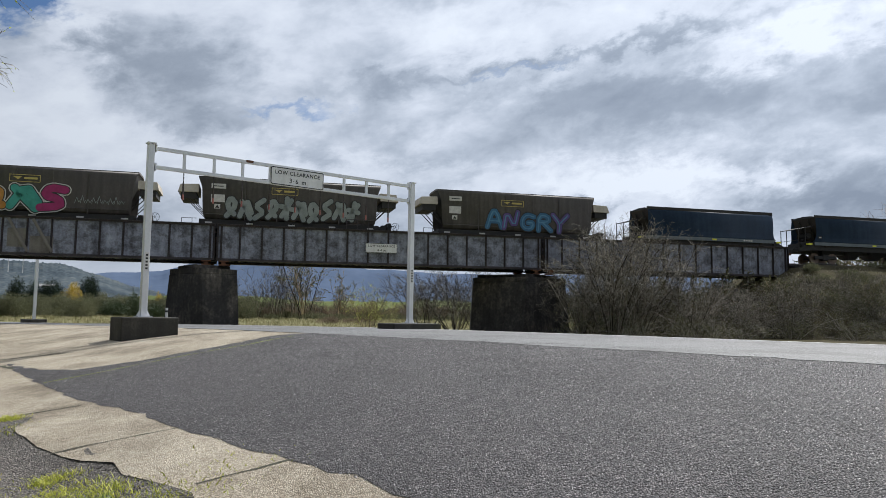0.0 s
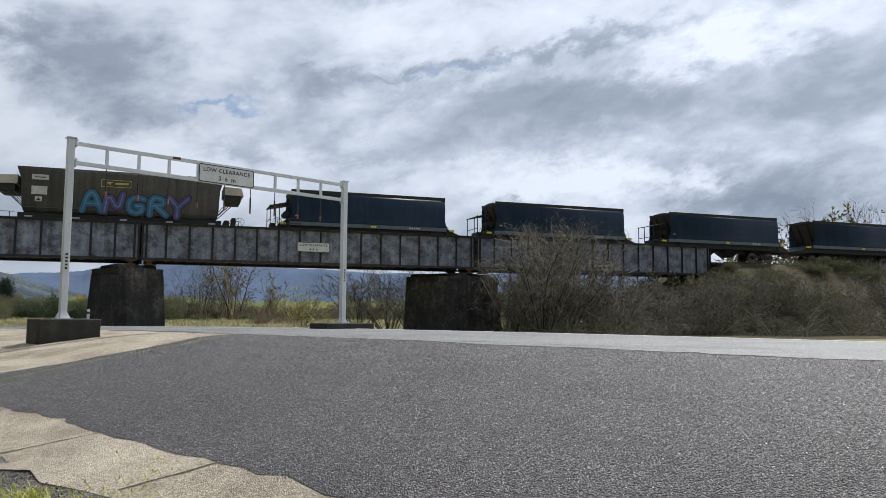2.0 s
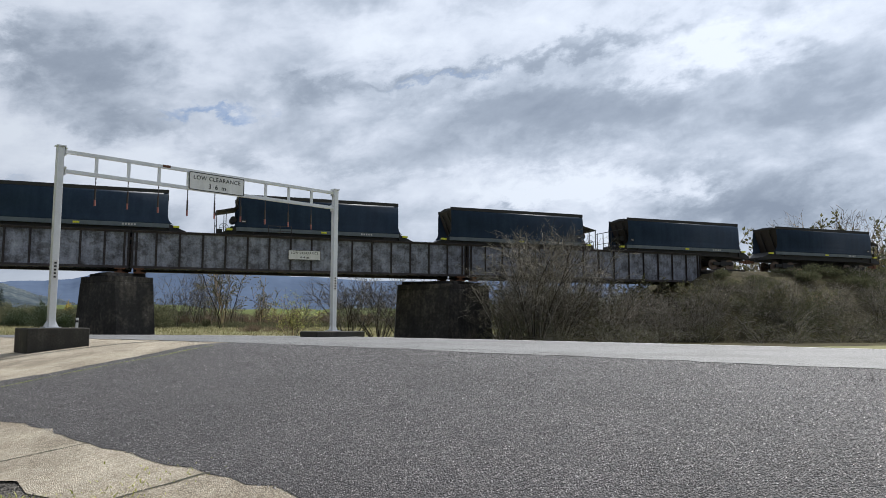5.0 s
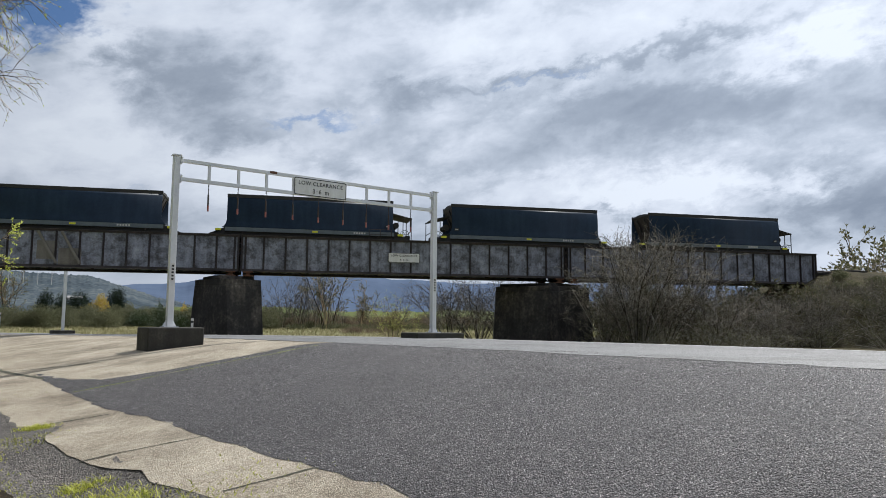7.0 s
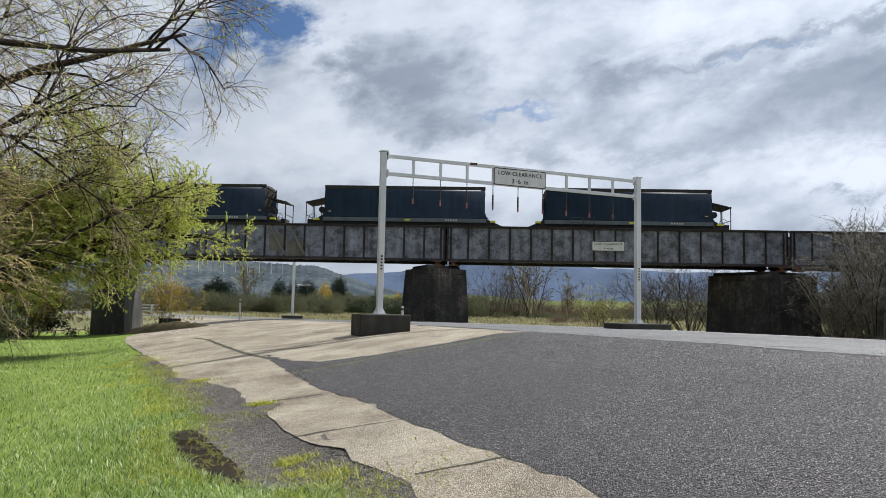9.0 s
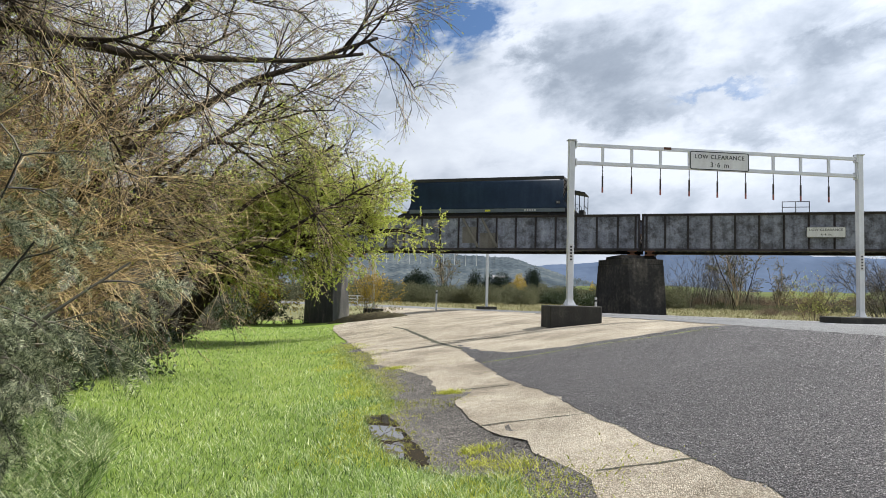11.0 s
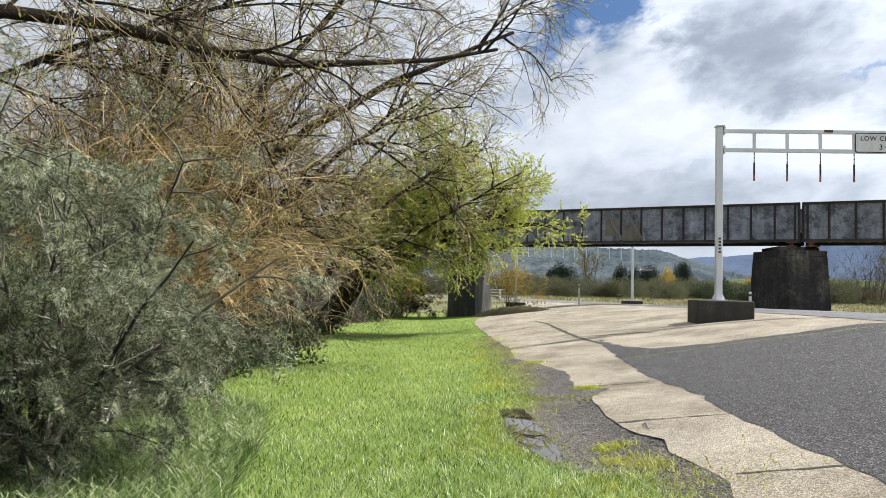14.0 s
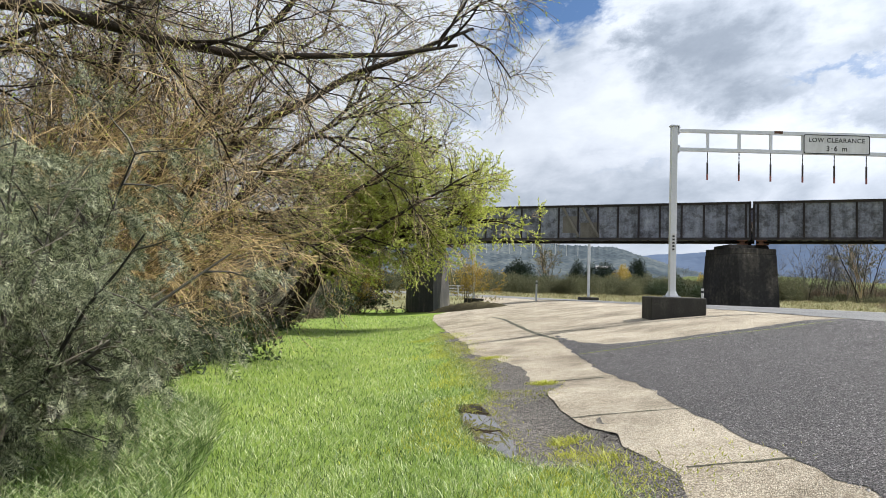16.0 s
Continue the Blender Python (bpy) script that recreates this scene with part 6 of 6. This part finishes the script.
def scatter(rng, poly, n, falloff):
    """Places in an outline, thinning with distance from the path's foot."""
    p = np.array(poly)
    x, y = rng.uniform(p[:, 0].min(), p[:, 0].max(), n * 12), rng.uniform(p[:, 1].min(), p[:, 1].max(), n * 12)
    k = inside(poly, x, y)
    x, y = x[k], y[k]
    d = np.hypot(x, y)
    k = rng.random(len(x)) < np.minimum(1, (falloff / d) ** 2)
    return x[k][:n], y[k][:n]


def stuff(name, me, mat, label, category):
    return tagged(part(name, me, mat), label, category, kind="stuff")


structure("bank_floor", sheet([(-9.9, 5.9), (-15.2, 9.6), (-22.2, 15.4), (-30.2, 24.4), (-36, 22), (-26, 11), (-16, 3)], 0.03, 0.8), "litter", "brown leaf litter under the hedge", "ground")
rng = np.random.default_rng(5)
x, y = scatter(rng, LAWN, 210000, 6.0)
far = np.hypot(x, y)
stuff("lawn_grass", mesh_of("lawn_grass", [blades(rng, x, y, 0.060, 0.0019 + 0.00018 * far, 0.7)]), "blade", "short bright green mown grass", "grass")
ex, ey = rng.uniform(-16, -1, 400000), rng.uniform(3, 19, 400000)
near = np.full(ex.shape, 9.0)
for (ax, ay), (bx, by) in zip(LAWN_EDGE[2:-1], LAWN_EDGE[3:]):
    t = np.clip(((ex - ax) * (bx - ax) + (ey - ay) * (by - ay)) / ((bx - ax) ** 2 + (by - ay) ** 2), 0, 1)
    near = np.minimum(near, np.hypot(ex - ax - t * (bx - ax), ey - ay - t * (by - ay)))
wet = 0.30 + 0.25 * np.sin(ex * 2.1 + 1.3 * np.sin(ey * 1.7))
k = (near < np.abs(rng.normal(0, 1, ex.shape)) * wet * 1.15) & ~inside(PUDDLE, ex, ey)
stuff("verge_grass", mesh_of("verge_grass", [blades(rng, ex[k][:52000], ey[k][:52000], 0.045, 0.005, 0.6)]), "blade_yellow", "yellow-green moss and grass along the lawn's edge", "grass")
ex, ey, near = ex[near < 0.32], ey[near < 0.32], near[near < 0.32]
k = (near < np.abs(rng.normal(0, 0.11, ex.shape)) + 0.05 * np.sin(ex * 9) + 0.03) & ~inside(PUDDLE, ex, ey)
stuff("edge_grass", mesh_of("edge_grass", [blades(rng, ex[k], ey[k], 0.055, 0.0038, 0.7)]), "blade", "uneven tufts of green grass over the gravel's edge", "grass")
spots = [(-3.25, 6.35, 0.16), (-3.55, 6.75, 0.12), (-2.9, 6.1, 0.15), (-5.75, 9.9, 0.10), (-8.9, 12.9, 0.14)]
tx = np.concatenate([rng.normal(a, q, 420) for a, b, q in spots])
ty = np.concatenate([rng.normal(b, q * 0.7, 420) for a, b, q in spots])
stuff("weed_tufts", mesh_of("weed_tufts", [blades(rng, tx, ty, 0.06, 0.005, 0.7)]), "blade_yellow", "small yellow-green weeds in the gravel and joints", "weeds")
fx, fy = rng.uniform(-75, 25, 60000), rng.uniform(45, 112, 60000)
k = (-0.23704 * fx + 0.9715 * fy - 45.98 > 7) & (np.hypot(fx, fy) > 62) & (np.sin(fx * 0.7 + 2 * np.sin(fy * 0.5)) + rng.normal(0, 0.5, fx.shape) > 0.1)
for a, b in zip(CENTRE[:-1], CENTRE[1:]):
    q = np.clip(((fx - a[0]) * (b - a)[0] + (fy - a[1]) * (b - a)[1]) / ((b - a) @ (b - a)), 0, 1)
    k &= np.hypot(fx - a[0] - q * (b - a)[0], fy - a[1] - q * (b - a)[1]) > 5.0
stuff("dry_grass", mesh_of("dry_grass", [blades(rng, fx[k], fy[k], 0.30, 0.03, 0.7)]), "dry_blade", "dry yellow tussock grass in the paddock", "grass")
x, y = scatter(rng, [(-4.2, 2.6), (-6.4, 4.6), (-8.6, 6.2), (-10.2, 6.4), (-8.6, 3.0), (-6.2, 1.0)], 26000, 9.0)
stuff("tall_grass", mesh_of("tall_grass", [blades(rng, x, y, 0.22, 0.005, 0.5)]), "blade", "long green grass at the foot of the shrubs", "grass")
x, y = scatter(rng, [(-12, 7.0), (-22, 15.0), (-30, 23.5), (-32, 22), (-24, 12.5), (-14, 4.5)], 14000, 30.0)
at = np.column_stack([x, y, land(x, y) + rng.uniform(0, 0.35, len(x)) ** 1.5])
stuff("leaf_litter", mesh_of("leaf_litter", [leaves(rng, at, rng.normal(0, 1, at.shape) * (1, 1, 0.4), 0.14, 0.09)]), "litter", "dry brown leaf litter and ivy on the bank", "leaf litter")


def stones(rng, x, y, size, lift=0.022):
    """Small angular chips that lie in the surface."""
    n = len(x)
    z = land(x, y) + lift
    r = size * rng.uniform(0.5, 1.5, n)
    a = rng.uniform(0, 6.28, n)[:, None] + np.array([[0, 1.57, 3.14, 4.71]]) + rng.normal(0, 0.3, (n, 4))
    rr = r[:, None] * rng.uniform(0.7, 1.2, (n, 4))
    low = np.stack([x[:, None] + np.cos(a) * rr, y[:, None] + np.sin(a) * rr, np.repeat(z[:, None], 4, 1)], -1)
    tilt = rng.normal(0, 0.25, (n, 4)) * r[:, None]
    top = np.stack([x[:, None] + np.cos(a) * rr * 0.62, y[:, None] + np.sin(a) * rr * 0.62, (z + r * 0.6)[:, None] + tilt], -1)
    v = np.concatenate([low, top], 1).reshape(-1, 3)
    b = (np.arange(n) * 8)[:, None]
    f = np.concatenate([b + np.array([q]) for q in ((4, 5, 6, 7), (0, 1, 5, 4), (1, 2, 6, 5), (3, 0, 4, 7))])
    return v, f


YARD = STRIP_EAST[2:] + APRON[1:] + [(-1.2, 19.0), (2.0, 14.6), (4.6, 9.6), (7.0, 6.0), (5, 1)]
x, y = scatter(rng, YARD, 110000, 6.5)
stuff("road_chips", mesh_of("road_chips", [stones(rng, x, y, 0.0062 + 0.00028 * np.hypot(x, y))]), "chip_stone", "coarse dark stone chips of the seal", "stone chips")
x, y = scatter(rng, LAWN_EDGE[2:] + STRIP_WEST[2:][::-1], 14000, 6.5)
k = ~inside(PUDDLE, x, y)
x, y = x[k], y[k]
stuff("gravel_stones", mesh_of("gravel_stones", [stones(rng, x, y, 0.007 + 0.0004 * np.hypot(x, y), 0.013)]), "gravel", "loose gravel", "gravel")


# Far country
def thicket(name, label, spots, mat_leaf, seed, n_leaf, size, leaf):
    """Many far bushes as one mass of small leaves: spots (x, y, radius, height), each made of several lumps."""
    rng = np.random.default_rng(seed)
    out = []
    for x, y, r, h in spots:
        base = np.array((x, y, ground_z(x, y) - 0.1))
        for _ in range(7):
            a, q = rng.uniform(0, 6.28), rng.uniform(0, 0.75) * r
            lump = rng.uniform(0.25, 0.5) * r
            top = h * (1 - 0.55 * (q / r) ** 2) * rng.uniform(0.55, 1.0)
            n = int(n_leaf * (lump * top) ** 0.8 / 4)
            u = unit(rng.normal(0, 1, (n, 3)))
            pts = u * rng.uniform(0.5, 1.05, n)[:, None] * (lump, lump, top * 0.5) + base + (math.cos(a) * q, math.sin(a) * q, top * 0.5)
            out.append(leaves(rng, pts, u * (1, 1, 0.6) + rng.normal(0, 0.7, u.shape) + (0, 0, 0.5), size, leaf))
    return stuff(name, mesh_of(name, out), mat_leaf, label, "thicket")


def polar(bearing, d):
    """Bearing to the left of +y, degrees."""
    a = radians(bearing)
    return -math.sin(a) * d, math.cos(a) * d


rng = np.random.default_rng(29)
foot = [(x + rng.normal(0, 0.5), y + rng.normal(0, 0.5), rng.uniform(0.9, 1.5), rng.uniform(0.5, 1.3)) for x, y in zip(np.linspace(-12.5, -33, 44), np.interp(np.linspace(-12.5, -33, 44), (-33, -30, -22, -15.5, -12.5), (29, 24.6, 15.8, 10.0, 7.6)))]
thicket("ivy_bank", "dry ivy and brown leaf litter heaped under the hedge", foot[::2], "litter", 31, 1500, 0.11, 0.06)
thicket("ivy_bank", "dark tangled undergrowth under the hedge", foot[1::2] + [(x - 1.4, y + 1.0, r, h * 1.7) for x, y, r, h in foot[::3]], "leaf_dark", 32, 900, 0.13, 0.06)
rng = np.random.default_rng(19)
cover = [(*along(a, b), rng.uniform(1.0, 2.0), rng.uniform(0.5, 1.0)) for a, b in zip(rng.uniform(36, 66, 70), rng.uniform(-9.5, -0.9, 70))]
thicket("bank_scrub", "low green and brown growth over the railway bank", cover[::2], "leaf_scrub", 21, 1500, 0.16, 0.05)
thicket("bank_scrub", "tangle of dry brown canes over the railway bank", cover[1::2], "twig_ash", 22, 1300, 0.5, 0.014)
mound = [(27.2, -6.0, 1.9, 3.2), (29.8, -6.5, 1.7, 2.7), (33.2, -5.4, 2.4, 3.4), (36.0, -7.0, 2.2, 2.6), (21.5, -4.6, 1.7, 4.6), (23.4, -4.4, 1.5, 4.2), (39.0, -7.8, 2.4, 2.4), (31.4, -8.0, 1.8, 2.0), (42.0, -8.6, 2.4, 2.2), (25.2, -6.6, 1.4, 2.2)]
thicket("shrub_twigs", "dense grey twigs inside the shrubs on the bank", [(*along(a, b), r, h) for a, b, r, h in mound], "twig_ash", 23, 900, 0.42, 0.012)
thicket("shrub_leaves", "sparse dull leaves on the shrubs of the bank", [(*along(a, b), r, h) for a, b, r, h in mound[2:5] + mound[6:]], "leaf_scrub", 24, 380, 0.12, 0.05)
rng = np.random.default_rng(9)
belt = [(*polar(b, rng.uniform(106, 140)), rng.uniform(2.4, 4.6), rng.uniform(2.4, 4.4)) for b in np.linspace(13.5, 46, 92)]
thicket("far_scrub", "olive grey scrub beyond the paddock", belt[::2] + belt[1::4], "leaf_scrub", 1, 1300, 0.30, 0.065)
thicket("far_scrub", "dark green scrub beyond the paddock", [(x, y, r * 0.9, h * 0.9) for x, y, r, h in belt[3::4]], "leaf_dark", 2, 1100, 0.26, 0.07)
thicket("far_scrub", "brown leafless scrub beyond the paddock", [(*polar(b, rng.uniform(120, 150)), rng.uniform(1.8, 3.4), rng.uniform(1.6, 3.4)) for b in np.linspace(-5, 13.5, 34)], "leaf_rust", 3, 1000, 0.42, 0.045)
thicket("far_scrub", "low green scrub at the paddock's far side", [(*polar(b, rng.uniform(105, 122)), rng.uniform(1.5, 2.6), rng.uniform(1.0, 1.9)) for b in np.linspace(-4, 14, 20)], "leaf_scrub", 6, 1100, 0.26, 0.06)
thicket("brush_heap", "low heap of cut brown brushwood in the paddock", [(*polar(b, 84), 1.3, 0.75) for b in (5.6, 6.6, 7.7, 8.3)], "leaf_rust", 7, 1500, 0.5, 0.02)
thicket("dark_conifer", "dark conifers near a far house", [(*polar(29.0, 190), 2.6, 9), (*polar(28.1, 195), 2.0, 8.6), (*polar(26.9, 195), 3.6, 9.6), (*polar(24.8, 200), 4.0, 9.4), (*polar(33.4, 170), 4, 8)], "leaf_pine", 4, 900, 0.45, 0.10)
thicket("far_wattle", "yellow wattle tree near a far house", [(*polar(25.7, 150), 2.2, 6.4), (*polar(26.9, 150), 1.6, 3.6), (*polar(20.2, 140), 1.5, 4.6)], "leaf_gold", 5, 700, 0.28, 0.10)
thicket("brown_tree", "rounded brown tree beyond the paddock", [(*polar(7.0, 118), 2.3, 4.6), (*polar(4.6, 116), 2.0, 3.8)], "leaf_rust", 8, 700, 0.4, 0.035)
shrub("poplar", "tall thin leafless tree beyond the paddock", "tree", "leafless trees beyond the paddock",
      [(*polar(b, d), s, b * 50) for b, d, s in ((13.2, 118, 1.0), (12.6, 121, 1.1), (12.0, 117, 1.15), (11.4, 122, 1.0), (10.8, 118, 0.95), (14.2, 124, 0.8), (15.6, 122, 0.75), (8.6, 120, 0.6), (4.0, 112, 0.6),
                                       (17.4, 120, 0.5), (21.5, 120, 0.6), (13.6, 120, 0.9), (12.3, 123, 0.95), (11.7, 119, 0.9), (10.4, 121, 1.0), (9.2, 119, 0.9), (14.9, 119, 0.7))], 51, 6.0, 1.0, 5, twig="twig_dark", fine=1.2, arch=0.05, thick=0.04)
shrub("gum_tree", "slender eucalyptus with sparse foliage", "tree", "trees beyond the paddock", [(*polar(9.9, 112), 1.0, 0), (*polar(7.3, 114), 0.62, 120), (*polar(31.4, 150), 1.0, 60)], 52, 8.6, 2.2, 7, leaf="leaf_olive", leaf_n=9, leaf_len=0.24, leaf_w=0.08, arch=0.15, thick=0.08)


def ridge(name, label, mat, dist, b0, b1, heights, seed, rough, depth, crowns=0.0):
    """A range of hills: heights in degrees above the eye at even bearings from b0 to b1 (to the left)."""
    rng = np.random.default_rng(seed)
    n = 900
    b = np.linspace(b0, b1, n)
    e = np.interp(b, np.linspace(b0, b1, len(heights)), heights)
    for f_, a in ((0.35, 1.0), (0.9, 0.5), (2.2, 0.28), (5.0, 0.13), (11, 0.08)):
        e = e + rough * a * np.sin(b * f_ + rng.uniform(0, 6.28)) * rng.uniform(0.6, 1)
    rows = 9
    v = []
    for k in range(rows):
        q = k / (rows - 1)
        r = dist - depth * (1 - q)
        z = (np.tan(np.radians(np.maximum(e, 0.15))) * dist + 1.5) * (q ** 1.3) - 2 * (1 - q)
        z = z * (1 + 0.10 * np.sin(b * 3.1 + k * 1.7) * (1 - q))
        if crowns and k == rows - 1:
            z = z + crowns * dist * 0.0175 * rng.uniform(0, 1, n) * (np.sin(b * 5.0) + np.sin(b * 13.7) > -0.4)
        v.append(np.column_stack([-np.sin(np.radians(b)) * r, np.cos(np.radians(b)) * r, z]))
    v.append(np.column_stack([-np.sin(np.radians(b)) * (dist + depth), np.cos(np.radians(b)) * (dist + depth), np.full(n, -2.0)]))
    v = np.concatenate(v)
    i = (np.arange(rows)[:, None] * n + np.arange(n - 1)[None]).ravel()
    me = fast_mesh(name, v, np.column_stack([i, i + n, i + n + 1, i + 1]))
    ob = structure(name, me, mat, label, "hills")
    me.polygons.foreach_set("use_smooth", [True] * len(me.polygons))
    return ob


# the mountains' blue is haze carried by the hill_far colour
ridge("mountain_range", "forested mountains in the distance, haze blue painted into their colour", "hill_far", 3200, -60, 75, (2.2, 2.3, 2.4, 2.5, 2.6, 2.7, 2.8, 2.9, 3.0, 3.1, 3.2, 3.2, 3.2, 3.4, 4.6, 4.4, 2.9, 2.5, 2.6, 2.6, 2.6, 2.7, 2.7, 2.7, 2.8, 2.8, 2.8, 2.8), 3, 0.09, 900)
ridge("wooded_hill", "wooded hillside behind the house, its green greyed by painted haze", "hill_wood", 900, 17, 75, (0.6, 3.0, 3.9, 4.6, 5.0, 5.2, 5.4), 5, 0.16, 420, 0.09)
ridge("low_hill", "low green hill beyond the paddock", "far_field", 520, -30, 26, (0.5, 0.7, 0.9, 1.05, 1.15, 1.0), 8, 0.12, 160)


def cottage(bearing, d, z):
    x, y = polar(bearing, d)
    t = thing("far_house", pose(x, y, z, 0, 0, bearing + 15), "white single-storey house with a pale tin roof", "house")
    part("wall", Shape().box(-6, 6, -3.5, 3.5, -5.0, 5.2), "white_wall", t)
    part("roof", Shape().extrude_x([(-4.2, 5.1), (4.2, 5.1), (0, 6.9)], -6.6, 6.6), "roof_tin", t)
    for x0 in (-4.4, -1.4, 1.6, 4.2):
        w = part("window", Shape().box(x0 - 0.6, x0 + 0.6, -3.56, -3.50, 3.2, 4.4), "dark_glass", t)
        part("window_sill", Shape().box(x0 - 0.7, x0 + 0.7, -3.64, -3.56, 3.08, 3.2), "white_wall", w)


cottage(27.3, 700, 16.5)
# dark ridge added in place of the raised slab's edge and its black shadow
rng = np.random.default_rng(12)
q = np.linspace(0, 1, 40)[:, None]
u = np.linspace(-1, 1, 9)[None]
ridge_h = 0.42 * np.sin(q * 3.14) ** 0.5 * (1 - u ** 2) * (1 + rng.normal(0, 0.16, (40, 9)))
mx, my = -30.2 + 6.4 * q + u * 0.15, 36.2 - 1.6 * q + 0.75 * u + 0.25 * np.sin(q * 9)
mz = land(mx.ravel(), my.ravel()).reshape(mx.shape) + ridge_h - 0.03
i = (np.arange(39)[:, None] * 9 + np.arange(8)[None]).ravel()
tagged(part("earth_mound", fast_mesh("earth_mound", np.stack([mx, my, mz], -1).reshape(-1, 3), np.column_stack([i, i + 9, i + 10, i + 1])), "bank_soil"), "low dark ridge added for the slab's edge and the shadow under it beside the pier", "mound")
rail = thing("road_barrier", pose(-58.0, 62.5, ground_z(-58, 62.5), 0, 0, 25), "low white barrier fence beside the far road", "barrier")
for i in range(4):
    part("post", Shape().box(4.2 + i * 1.6 - 0.07, 4.2 + i * 1.6 + 0.07, -0.06, 0.06, 0, 1.15), "sign_white", rail)
for z in (0.45, 0.8, 1.1):
    part("rail", Shape().box(4.1, 9.1, -0.09, -0.06, z - 0.07, z + 0.07), "sign_white", rail)


motions()
